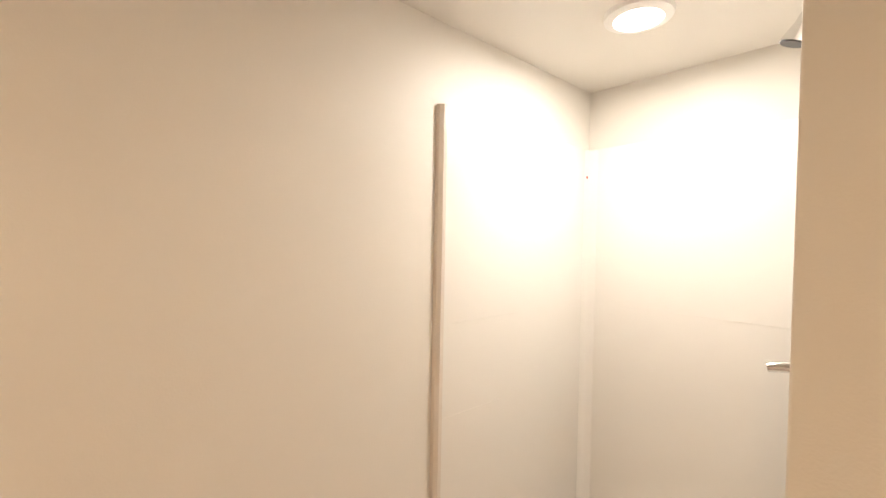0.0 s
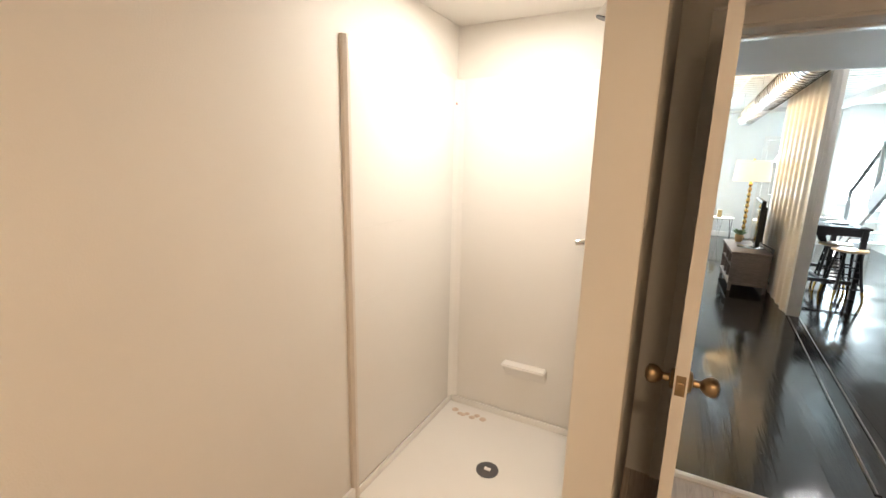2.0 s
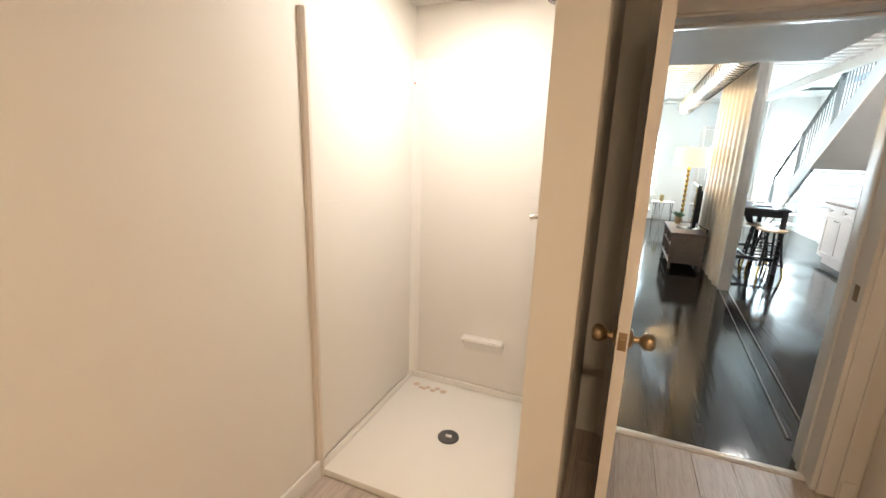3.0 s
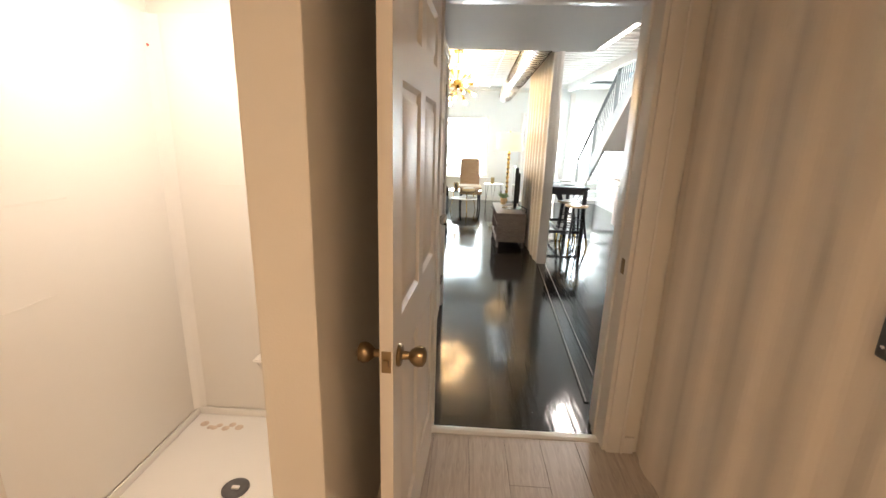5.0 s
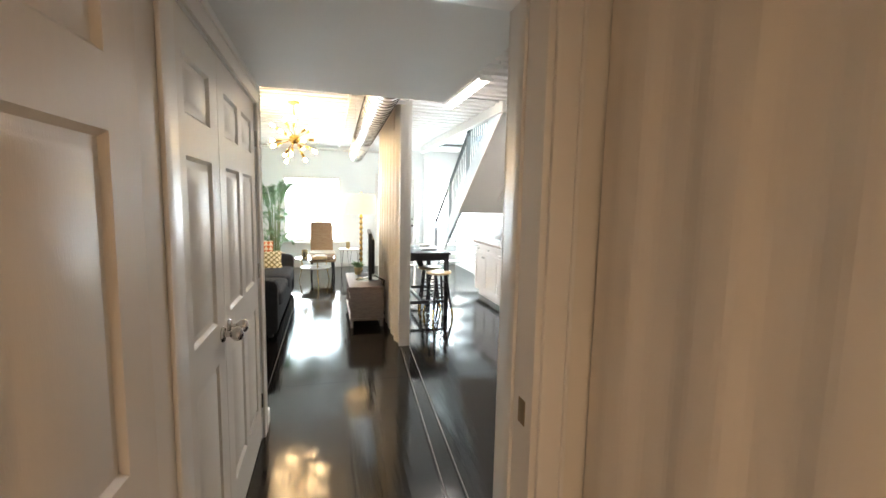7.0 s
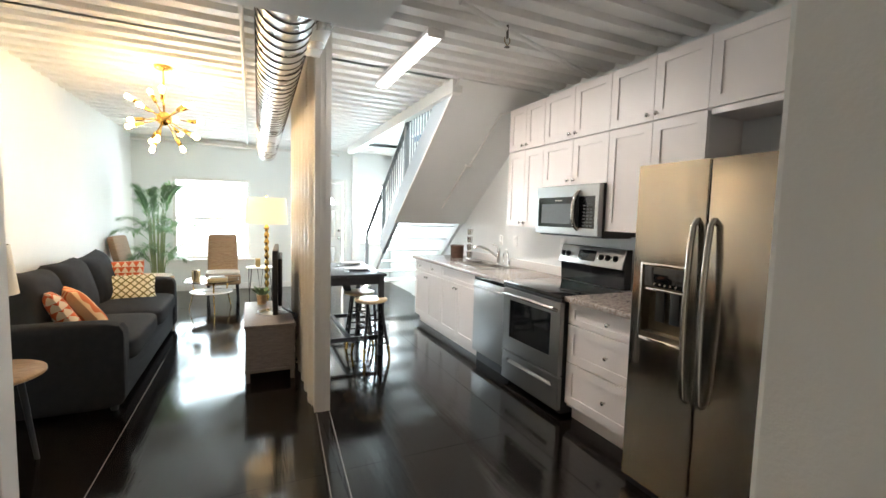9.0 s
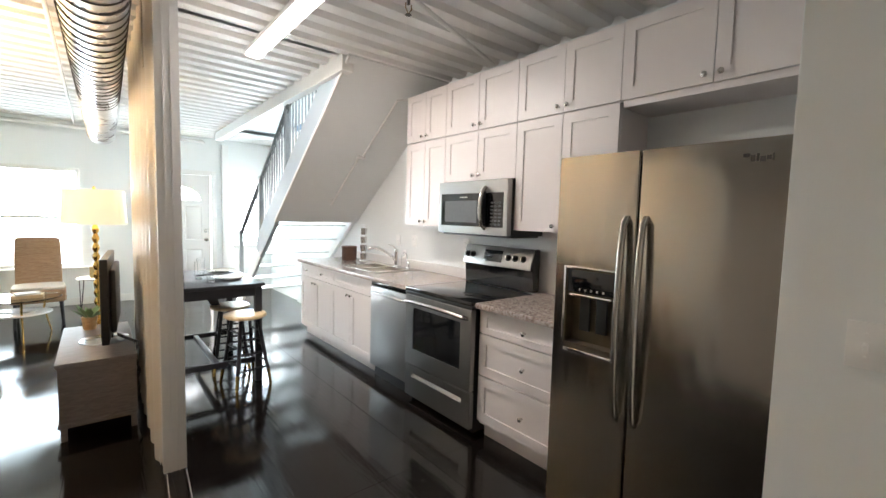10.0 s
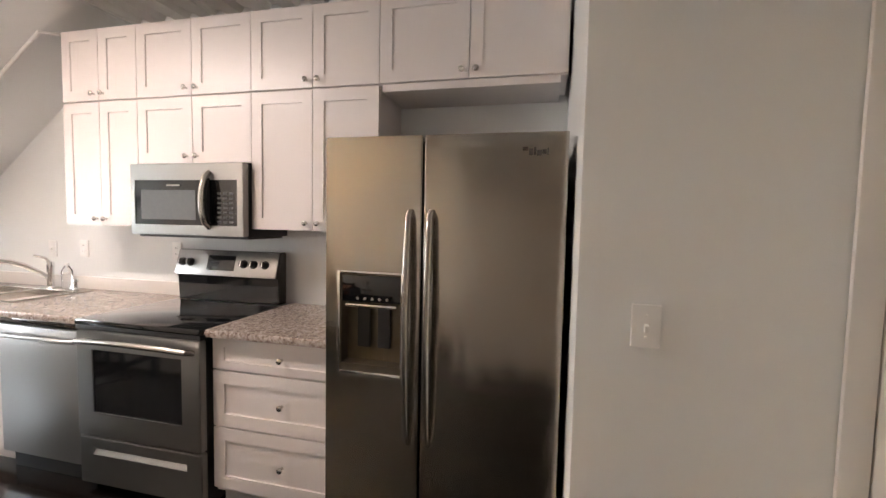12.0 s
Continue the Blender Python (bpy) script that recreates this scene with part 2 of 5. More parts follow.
def merge(bm, own):
    if bm is None:
        return own
    me = bpy.data.meshes.new("tmp")
    own.to_mesh(me)
    own.free()
    bm.from_mesh(me)
    bpy.data.meshes.remove(me)
    return bm


def lathe(profile, at=(0, 0, 0), seg=24, bm=None, axis="z"):
    """A turned solid: profile of (radius, height)."""
    own = bmesh.new()
    rings = []
    for r, h in profile:
        rings.append([own.verts.new((max(r, 1e-4) * math.cos(a), max(r, 1e-4) * math.sin(a), h))
                      for a in (2 * math.pi * i / seg for i in range(seg))])
    for a, b in zip(rings, rings[1:]):
        for i in range(seg):
            own.faces.new((a[i], a[(i + 1) % seg], b[(i + 1) % seg], b[i]))
    own.faces.new(rings[0][::-1]), own.faces.new(rings[-1])
    turn = {"z": Matrix(), "x": Matrix.Rotation(radians(90), 4, "Y"), "-x": Matrix.Rotation(radians(-90), 4, "Y"),
            "y": Matrix.Rotation(radians(-90), 4, "X"), "-y": Matrix.Rotation(radians(90), 4, "X")}[axis]
    bmesh.ops.transform(own, matrix=Matrix.Translation(at) @ turn, verts=own.verts[:])
    return merge(bm, own)


def rod(points, r, seg=10, bm=None, r2=None):
    """A round bar along a line of points."""
    own = bmesh.new()
    pts = [Vector(p) for p in points]
    rings, side = [], None
    for i, p in enumerate(pts):
        d = (pts[min(i + 1, len(pts) - 1)] - pts[max(i - 1, 0)]).normalized()
        if side is None:
            side = d.cross(Vector((0, 0, 1)) if abs(d.z) < 0.9 else Vector((0, 1, 0))).normalized()
        side = (side - d * side.dot(d)).normalized()
        up = side.cross(d)
        rad = r if r2 is None else r + (r2 - r) * i / (len(pts) - 1)
        rings.append([own.verts.new(p + rad * (side * math.cos(a) + up * math.sin(a)))
                      for a in (2 * math.pi * k / seg for k in range(seg))])
    for a, b in zip(rings, rings[1:]):
        for k in range(seg):
            own.faces.new((a[k], a[(k + 1) % seg], b[(k + 1) % seg], b[k]))
    own.faces.new(rings[0][::-1]), own.faces.new(rings[-1])
    return merge(bm, own)


def extrude(poly, axis, a, b, bm=None, bev=0.0):
    """A prism: a polygon in the two other axes, from a to b along the axis."""
    own = bmesh.new()

    def at(p, h):
        return {"x": (h, p[0], p[1]), "y": (p[0], h, p[1]), "z": (p[0], p[1], h)}[axis]
    lo, hi = [own.verts.new(at(p, a)) for p in poly], [own.verts.new(at(p, b)) for p in poly]
    n = len(poly)
    own.faces.new(lo), own.faces.new(hi[::-1])
    for i in range(n):
        own.faces.new((lo[i], hi[i], hi[(i + 1) % n], lo[(i + 1) % n]))
    if bev:
        bmesh.ops.bevel(own, geom=own.edges[:], offset=bev, segments=2, affect="EDGES", clamp_overlap=True)
    return merge(bm, own)


def boxes(*dims, bev=0.0):
    bm = bmesh.new()
    for d in dims:
        box(*d, bev=bev, bm=bm)
    return bm


def panelled(w, h, t, rects, depth=0.009, bev=0.012, field=True):
    """A moulded or shaker leaf in the x-z plane (x 0..w, z 0..h, y -t/2..t/2), with sunk panels on both faces, and raised fields in them."""
    bm = bmesh.new()
    xs = sorted({0, w, *[v for r in rects for v in (r[0], r[2])]})
    zs = sorted({0, h, *[v for r in rects for v in (r[1], r[3])]})
    for side in (-1, 1):
        y = side * t / 2
        grid = {(i, k): bm.verts.new((x, y, z)) for i, x in enumerate(xs) for k, z in enumerate(zs)}
        panels = []
        for i in range(len(xs) - 1):
            for k in range(len(zs) - 1):
                f = bm.faces.new([grid[i, k], grid[i + 1, k], grid[i + 1, k + 1], grid[i, k + 1]])
                cx, cz = (xs[i] + xs[i + 1]) / 2, (zs[k] + zs[k + 1]) / 2
                if any(r[0] < cx < r[2] and r[1] < cz < r[3] for r in rects):
                    panels.append(f)
        if side == -1:
            front = dict(grid)
        else:
            back = dict(grid)
        for f in panels:
            bmesh.ops.inset_region(bm, faces=[f], thickness=bev, depth=0)
            bmesh.ops.translate(bm, verts=f.verts[:], vec=(0, -side * depth, 0))
            if field:
                bmesh.ops.inset_region(bm, faces=[f], thickness=bev * 1.6, depth=0)
                bmesh.ops.inset_region(bm, faces=[f], thickness=bev * 1.2, depth=0)
                bmesh.ops.translate(bm, verts=f.verts[:], vec=(0, side * depth * 0.75, 0))
    I, K = len(xs) - 1, len(zs) - 1
    for i in range(I):
        bm.faces.new((front[i, 0], front[i + 1, 0], back[i + 1, 0], back[i, 0]))
        bm.faces.new((front[i, K], front[i + 1, K], back[i + 1, K], back[i, K]))
    for k in range(K):
        bm.faces.new((front[0, k], front[0, k + 1], back[0, k + 1], back[0, k]))
        bm.faces.new((front[I, k], front[I, k + 1], back[I, k + 1], back[I, k]))
    return bm


def holed(x0, x1, outer, inner):
    """A slab from x0 to x1 with a rectangular opening; outer and inner are (y0, z0, y1, z1)."""
    bm = bmesh.new()

    def ring(x, r):
        return [bm.verts.new((x, y, z)) for y, z in ((r[0], r[1]), (r[2], r[1]), (r[2], r[3]), (r[0], r[3]))]
    fo, fi, bo, bi = ring(x0, outer), ring(x0, inner), ring(x1, outer), ring(x1, inner)
    for i in range(4):
        k = (i + 1) % 4
        for q in ((fo[i], fo[k], fi[k], fi[i]), (bo[i], bo[k], bi[k], bi[i]), (fo[i], fo[k], bo[k], bo[i]), (fi[i], fi[k], bi[k], bi[i])):
            bm.faces.new(q)
    edges = [e for e in bm.edges if {v for v in e.verts} <= set(fo) or (e.verts[0] in fo and e.verts[1] in bo) or (e.verts[1] in fo and e.verts[0] in bo)]
    bmesh.ops.bevel(bm, geom=edges, offset=0.004, segments=2, affect="EDGES", clamp_overlap=True)
    return bm


def placed(bm, m):
    bmesh.ops.transform(bm, matrix=m, verts=bm.verts[:])
    return bm


def corrugated(length, height, period=0.235, depth=0.020, thick=0.004):
    """A waved steel sheet in the x-z plane, ribs upright."""
    n = int(length / period * 16)
    line = []
    for k in range(n + 1):
        w = 0.5 - 0.5 * math.cos(2 * math.pi * (k / 16))
        line.append((k * length / n, depth * (w * w * (3 - 2 * w))))
    poly = line + [(x, d + thick) for x, d in reversed(line)]
    bm = bmesh.new()
    n = len(line)
    rows = [[bm.verts.new((x, y, z)) for x, y in poly] for z in (0, height)]
    m = len(poly)
    for i in range(m):
        bm.faces.new((rows[0][i], rows[0][(i + 1) % m], rows[1][(i + 1) % m], rows[1][i]))
    for r in rows:
        for i in range(n - 1):
            bm.faces.new((r[i], r[i + 1], r[m - 2 - i], r[m - 1 - i]))
    return bm


# ================= the shell =================
LX, RX, FY, CZ = -1.18, 3.40, 8.90, 2.72
BX0, BX1, BY0, BZ = -1.25, 1.00, -3.60, 2.225


def structure(name, bm, material, label, category="wall"):
    return solo(name, bm, material, label, category, "structure", smooth=False)


structure("wall_bath_left", boxes((-1.40, BY0 - 0.12, 0, BX0, 0.10, 2.8)), BATHWALL, "smooth warm white painted bathroom wall")
structure("wall_bath_back", boxes((BX0, BY0 - 0.12, 0, BX1 + 0.05, BY0, 2.8)), BATHWALL, "plain painted wall closing the bathroom")
structure("wall_shower_back", boxes((BX0, -0.02, 0, -0.334, 0.10, 2.8)), BATHWALL, "painted wall behind the shower surround")
structure("wall_shower_wing", box(-0.334, -1.068, 0, -0.198, 0.10, 2.8, 0.004), BATHWALL, "painted wing wall between shower and doorway")
structure("wall_bath_front", boxes((-0.195, -0.09, 0, -0.03, 0.13, 2.8), (0.88, -0.09, 0, 2.30, 0.13, 2.8),
                                   (-0.03, -0.09, 2.075, 0.88, 0.13, 2.8)), BATHWALL, "painted wall with the bathroom doorway")
sheet = corrugated(BY0 * -1 - 0.11, 2.8, 0.235, 0.016)
structure("wall_bath_right", placed(sheet, Matrix.Translation((BX1 + 0.022, -0.10, 0)) @ Matrix.Rotation(radians(-90), 4, "Z")
                                    @ Matrix.Diagonal((1, -1, 1, 1))), SHEET, "corrugated steel wall painted warm white")
structure("wall_bath_right_backing", boxes((BX1 + 0.05, BY0 - 0.12, 0, BX1 + 0.15, -0.09, 2.8)), BATHWALL, "plain wall behind the corrugated sheet")
structure("wall_hall_stub", box(1.043, 0.131, 0, 1.135, 0.34, 2.8, 0.006), WALL, "short white wall end beside the bathroom doorway")
structure("wall_fridge_side", box(2.30, 0.05, 0, RX + 0.15, 0.85, 2.8, 0.003), WALL, "smooth white painted wall beside the refrigerator")
structure("wall_kitchen", boxes((RX, 0.85, 0, RX + 0.15, FY + 0.15, 2.8)), WALL, "white painted wall behind the kitchen units")
structure("wall_left", boxes((LX - 0.15, 1.80, 0, LX, FY + 0.15, 2.8)), WALL, "white painted living room wall")
structure("wall_closet", boxes((-0.20, 0.13, 0, -0.065, 0.29, 2.8), (-0.20, 1.69, 0, -0.065, 1.915, 2.8), (-0.20, 0.29, 2.06, -0.065, 1.69, 2.8),
                               (LX, 1.80, 0, -0.20, 1.915, 2.8)), WALL, "white wall with the closet double doors")
structure("closet_inside", boxes((LX, 0.10, 0, LX + 0.05, 1.80, 2.8)), WALL, "plain wall inside the closet")
# far wall: window, front door, hall window
WX0, WX1, WZ0, WZ1 = -0.60, 0.64, 0.58, 2.04
DX0, DX1, DZ = 1.48, 2.39, 2.08
HX0, HX1, HZ0, HZ1 = 2.80, 3.28, 0.86, 2.11
structure("wall_far", boxes((LX, FY, 0, WX0, FY + 0.15, 2.8), (WX0, FY, 0, WX1, FY + 0.15, WZ0), (WX0, FY, WZ1, WX1, FY + 0.15, 2.8),
                            (WX1, FY, 0, DX0, FY + 0.15, 2.8), (DX0, FY, DZ, DX1, FY + 0.15, 2.8), (DX1, FY, 0, HX0, FY + 0.15, 2.8),
                            (HX0, FY, 0, HX1, FY + 0.15, HZ0), (HX0, FY, HZ1, HX1, FY + 0.15, 2.8), (HX1, FY, 0, RX, FY + 0.15, 2.8)),
          WALL, "white far wall with window and front door")

# floors
structure("floor", boxes((LX, 0.0005, -0.12, RX, FY, -0.006)), SEAM, "dark base under the floor sheets", "floor")
structure("bath_floor", boxes((BX0, BY0, -0.12, BX1 + 0.05, 0.0, -0.006)), SEAM, "base under the grey planks", "floor")
structure("threshold", extrude([(-0.04, -0.006), (0.02, -0.006), (0.015, 0.006), (0.002, 0.011), (-0.022, 0.011), (-0.038, 0.004)], "x", -0.02, 0.87),
          TRIM, "white threshold strip in the bathroom doorway", "trim")

# ceilings
structure("bath_ceiling", boxes((BX0, BY0, BZ, BX1 + 0.05, -0.09, BZ + 0.1), (BX0, -0.09, BZ, -0.334, 0.012, BZ + 0.1)), BATHWALL,
          "smooth painted bathroom ceiling", "ceiling")
structure("soffit", boxes((-0.065, 0.13, 2.205, 1.043, 1.888, 2.80), (1.043, 0.341, 2.205, 1.13, 1.888, 2.80)), WALL, "boxed white soffit over the hall", "ceiling")
SX, SY0, SY1 = 2.40, 3.78, 8.0


def deck(x0, x1, y0, y1, z=CZ, period=0.198, depth=0.038):
    line, k = [], 0
    while k * period < y1 - y0:
        for f, d in ((0.0, 0), (0.44, 0), (0.54, 1), (0.86, 1), (0.96, 0)):
            y = y0 + (k + f) * period
            if y < y1:
                line.append((y, z + d * depth))
        k += 1
    line.append((y1, line[-1][1]))
    return [(x0, x1, line)]


bm = bmesh.new()
for x0, x1, y0, y1 in ((1.13, RX + 0.1, 0.08, SY0), (LX - 0.1, 1.13, 1.87, SY0), (LX - 0.1, SX, SY0, SY1), (LX - 0.1, RX + 0.1, SY1, FY + 0.1)):
    for a, b, line in deck(x0, x1, y0, y1):
        lo = [bm.verts.new((a, y, z)) for y, z in line]
        hi = [bm.verts.new((b, y, z)) for y, z in line]
        for i in range(len(line) - 1):
            bm.faces.new((lo[i], hi[i], hi[i + 1], lo[i + 1]))
structure("ceiling", bm, CEIL, "white painted corrugated steel deck ceiling", "ceiling")
structure("ceiling_slab", boxes((LX - 0.15, 0.1, 2.80, RX + 0.15, SY0, 2.95), (LX - 0.15, SY0, 2.80, SX, SY1, 2.95), (LX - 0.15, SY1, 2.80, RX + 0.15, FY + 0.15, 2.95),
                                (-1.40, BY0 - 0.12, 2.80, 2.45, 0.10, 2.95)), WALL, "floor slab above the deck", "ceiling")
structure("stairwell", boxes((SX - 0.1, SY0 - 0.1, 2.95, SX, SY1 + 0.1, 5.0), (RX, SY0 - 0.1, 2.95, RX + 0.1, SY1 + 0.1, 5.0), (SX, SY0 - 0.1, 2.95, RX, SY0, 5.0),
                             (SX, SY1, 2.95, RX, SY1 + 0.1, 5.0), (SX - 0.1, SY0 - 0.1, 5.0, RX + 0.1, SY1 + 0.1, 5.1)), WALL, "white walls of the stairwell above", "wall")
structure("stair_beam", box(SX - 0.06, SY0 - 0.06, 2.60, SX + 0.04, SY1 + 0.3, 2.80, 0.004), TRIM, "white beam along the stair opening", "trim")
structure("ground", boxes((-60, FY + 0.15, -0.3, 60, 80, -0.1)), mat("pale_paving", (0.45, 0.44, 0.42), 0.8, 0, 0.1, 1), "pale paving outside the window", "ground")
structure("backdrop", boxes((-16, 18, -0.1, 18, 18.05, 3.0)), SKYGLOW, "over-bright daylight outside", "backdrop")



# ================= doors, jambs and casings =================
def casing(name, pts_boxes, label):
    c = tagged(new(name), label, "trim", "", "structure")
    for d in pts_boxes:
        part("board", box(*d, bev=0.005), TRIM, c)
    return c


# bathroom doorway: jambs with stops, casings on both faces
casing("door_frame", [(-0.03, -0.092, 0, -0.006, 0.132, 2.075), (0.852, -0.092, 0, 0.88, 0.132, 2.075), (-0.006, -0.092, 2.051, 0.852, 0.132, 2.075),
                      (-0.006, 0.012, 0, 0.006, 0.062, 2.051), (0.840, 0.012, 0, 0.852, 0.062, 2.051), (0.006, 0.012, 2.039, 0.840, 0.062, 2.051)],
       "white door frame of the bathroom doorway")
casing("bath_casing", [(-0.085, -0.107, 0, -0.022, -0.0925, 2.125), (0.870, -0.107, 0, 0.935, -0.0925, 2.125), (-0.022, -0.107, 2.061, 0.870, -0.0925, 2.125),
                       (0.935, -0.112, 0, 0.948, -0.0925, 2.137), (-0.085, -0.112, 2.125, 0.935, -0.0925, 2.137)], "white moulded casing round the doorway")
casing("hall_casing", [(-0.062, 0.1325, 0, -0.022, 0.148, 2.125), (0.854, 0.1325, 0, 0.935, 0.150, 2.125), (-0.022, 0.1325, 2.061, 0.854, 0.150, 2.125),
                       (0.935, 0.1325, 0, 0.948, 0.153, 2.137), (-0.062, 0.1325, 2.125, 0.935, 0.153, 2.137)], "white moulded casing on the hall side")
casing("closet_casing", [(-0.0625, 0.226, 0, -0.047, 0.285, 2.065), (-0.0625, 1.695, 0, -0.047, 1.757, 2.065), (-0.0625, 0.226, 2.065, -0.047, 1.757, 2.13),
                         (-0.0625, 0.226, 2.13, -0.041, 1.757, 2.142), (-0.0625, 1.757, 0, -0.041, 1.769, 2.142)], "white moulded casing round the closet doors")
casing("corner_casing", [(2.283, 0.135, 0, 2.2975, 0.205, 2.6)], "white casing board in the wall corner")
casing("baseboard", [(-1.2475, -3.55, 0, -1.232, -0.955, 0.09), (0.95, -0.107, 0, 1.0, -0.0925, 0.09), (-0.062, 1.771, 0, -0.048, 1.915, 0.10),
                     (LX + 0.0025, 1.93, 0, LX + 0.016, FY - 0.02, 0.11), (LX + 0.02, FY - 0.016, 0, 1.42, FY - 0.0025, 0.11), (2.45, FY - 0.016, 0, RX - 0.02, FY - 0.0025, 0.11)], "white baseboard along the walls")


def six_panel(w, h, t=0.035, columns=2):
    """A moulded leaf with three rows of raised panels."""
    st, mid = (0.106, 0.090) if columns == 2 else (0.115, 0.0)
    c = (w - 2 * st - mid) / columns
    rects = []
    for k in range(columns):
        x0 = st + k * (c + mid)
        for z0, z1 in ((0.225, 0.850), (1.004, 1.610), (1.734, 1.912)):
            rects.append((x0, z0 * h / 2.03, x0 + c, z1 * h / 2.03))
    return panelled(w, h, t, rects, 0.012, 0.016)


KNOB = [(0.0, 0.0), (0.030, 0.0), (0.032, 0.004), (0.028, 0.010), (0.012, 0.013), (0.011, 0.030), (0.018, 0.036), (0.026, 0.046), (0.029, 0.058), (0.026, 0.070), (0.014, 0.077), (0.0, 0.078)]

# the bathroom door stands open, folded back towards the shower wall
leaf_turn = math.degrees(math.atan2(-0.885, -0.050))
bath_door = tagged(new("door_1"), "open white six-panel door with brass knobs", "door", "", "structure")
bath_door.matrix_basis = pose(-0.014, -0.098, 0.012, 0, 0, leaf_turn)
leaf = part("door_leaf", placed(six_panel(0.850, 2.018), Matrix.Translation((0.012, 0.0, 0))), DOORPAINT, bath_door)
for side, ax in ((0.0175, "y"), (-0.0175, "-y")):
    part("door_knob", lathe(KNOB, (0.80, side, 0.90), 24, None, ax), BRONZE, leaf, "antique brass knob")
part("latch_plate", boxes((0.8605, -0.0125, 0.88, 0.8635, 0.0125, 0.94), (0.8605, -0.007, 0.90, 0.872, 0.007, 0.92), bev=0.001), BRONZE, leaf, "brass latch plate")
for z in (0.20, 1.02, 1.80):
    part("hinge", rod([(0.002, -0.024, z), (0.002, -0.024, z + 0.09)], 0.007, 10, boxes((0.009, -0.022, z, 0.0115, 0.016, z + 0.09))), BRONZE, leaf, "dark brass hinge")
strike = solo("strike_plate", boxes((0.849, -0.058, 0.908, 0.8515, -0.020, 0.978), bev=0.0008), BRONZE, "brass strike plate on the door frame", "strike plate")

for i, (y0, w, columns, knob_x) in enumerate(((0.818, 0.525, 1, 0.055), (1.678, 0.857, 2, 0.802))):
    d = tagged(new("door_%d" % (i + 2)), "closed white moulded-panel closet door with a nickel knob", "door", "", "structure")
    d.matrix_basis = pose(-0.085, y0, 0.012, 0, 0, -90)
    lf = part("door_leaf", placed(six_panel(w, 2.045, 0.035, columns), Matrix.Diagonal((1, -1, 1, 1))), DOORPAINT, d)
    part("door_knob", lathe(KNOB, (knob_x, 0.0175, 0.955), 24, None, "y"), NICKEL, lf, "nickel knob")
    for z in (0.20, 1.02, 1.80):
        hx = w if i == 0 else 0.0
        part("hinge", rod([(hx, 0.024, z), (hx, 0.024, z + 0.09)], 0.006, 8), NICKEL, lf)
catch = thing("closet_catch", (-0.05, 1.725, 1.83), "small chrome hook and eye on the casing", "hook")
part("hook", rod([(0, 0, 0), (0.03, -0.004, 0.004), (0.05, -0.03, 0.0), (0.03, -0.06, -0.004)], 0.004, 8), CHROME, catch)
part("plate", box(0.004, -0.012, -0.02, 0.009, 0.012, 0.02, 0.001), CHROME, catch)

# ================= bathroom =================
SHY = -0.95
pan = thing("shower_pan", (-0.8, -0.48, 0), "low white acrylic shower pan with a round drain", "shower pan")
part("tray", box(-1.238, SHY, 0.0, -0.362, -0.034, 0.035, 0.006), SURROUND, pan, "", True)
for d in ((-1.238, SHY, 0.0355, -1.228, -0.034, 0.075), (-1.2275, -0.046, 0.0355, -0.3725, -0.034, 0.075), (-0.372, SHY, 0.0355, -0.362, -0.034, 0.075)):
    part("lip", box(*d, bev=0.003), SURROUND, pan, "", True)
part("drain", lathe([(0, 0), (0.055, 0), (0.055, 0.004), (0.046, 0.006), (0.036, 0.003), (0, 0.003)], (-0.788, -0.507, 0.0355), 28), mat("drain_grey", (0.16, 0.16, 0.17), 0.35, 0.8, 0.2, 40), pan, "grey metal drain", True)
part("drain_label", box(-0.803, -0.515, 0.039, -0.772, -0.499, 0.046, 0.001), PLATEWHITE, pan, "white plug in the drain", True)
stain = bmesh.new()
for k in range(7):
    a = random.random() * 6.28
    lathe([(0.0, 0), (0.012 + 0.012 * random.random(), 0), (0.010, 0.0015), (0, 0.0016)], (-1.15 + 0.028 * k + 0.01 * math.sin(a), -0.13 + 0.016 * math.cos(a), 0.0352), 9, stain)
part("stain", stain, STAIN, pan, "rusty stain in the corner", True)

sur = thing("shower_surround", (-0.8, -0.03, 0), "glossy white shower wall panels with a moulded shelf", "shower surround")
part("side_panel", box(-1.2485, SHY + 0.01, 0.076, -1.24, -0.034, 1.955, 0.003), SURROUND, sur, "", True)
part("back_panel", box(-1.24, -0.033, 0.076, -0.352, -0.0225, 1.955, 0.003), SURROUND, sur, "", True)
part("wing_panel", box(-0.345, SHY + 0.01, 0.076, -0.3365, -0.034, 1.955, 0.003), SURROUND, sur, "", True)
part("edge_strip", extrude([(-1.249, SHY - 0.022), (-1.236, SHY - 0.020), (-1.226, SHY - 0.008), (-1.226, SHY + 0.006), (-1.249, SHY + 0.009)], "z", 0.0, 1.957), mat("edge_trim", (0.72, 0.66, 0.59), 0.35, 0, 0.05, 10), sur, "raised beige edge strip", True)
part("corner_cove", extrude([(-1.2395, -0.0335), (-1.2395, -0.075), (-1.228, -0.052), (-1.216, -0.0425), (-1.195, -0.0335)], "z", 0.076, 1.95), SURROUND, sur, "", True)
bm = bmesh.new()
extrude([(-0.034, 0.40), (-0.034, 0.30), (-0.062, 0.375), (-0.105, 0.385), (-0.105, 0.40)], "x", -0.89, -0.64, bm, 0.006)
part("soap_shelf", bm, SURROUND, sur, "moulded soap shelf", True)
for z in (1.245, 0.93):
    part("panel_line", box(-1.2398, SHY + 0.03 + (0.02 if z > 1 else 0), z, -1.2385, -0.55 - (0.1 if z < 1 else 0), z + 0.004, 0.0005), SURROUND, sur, "", True)
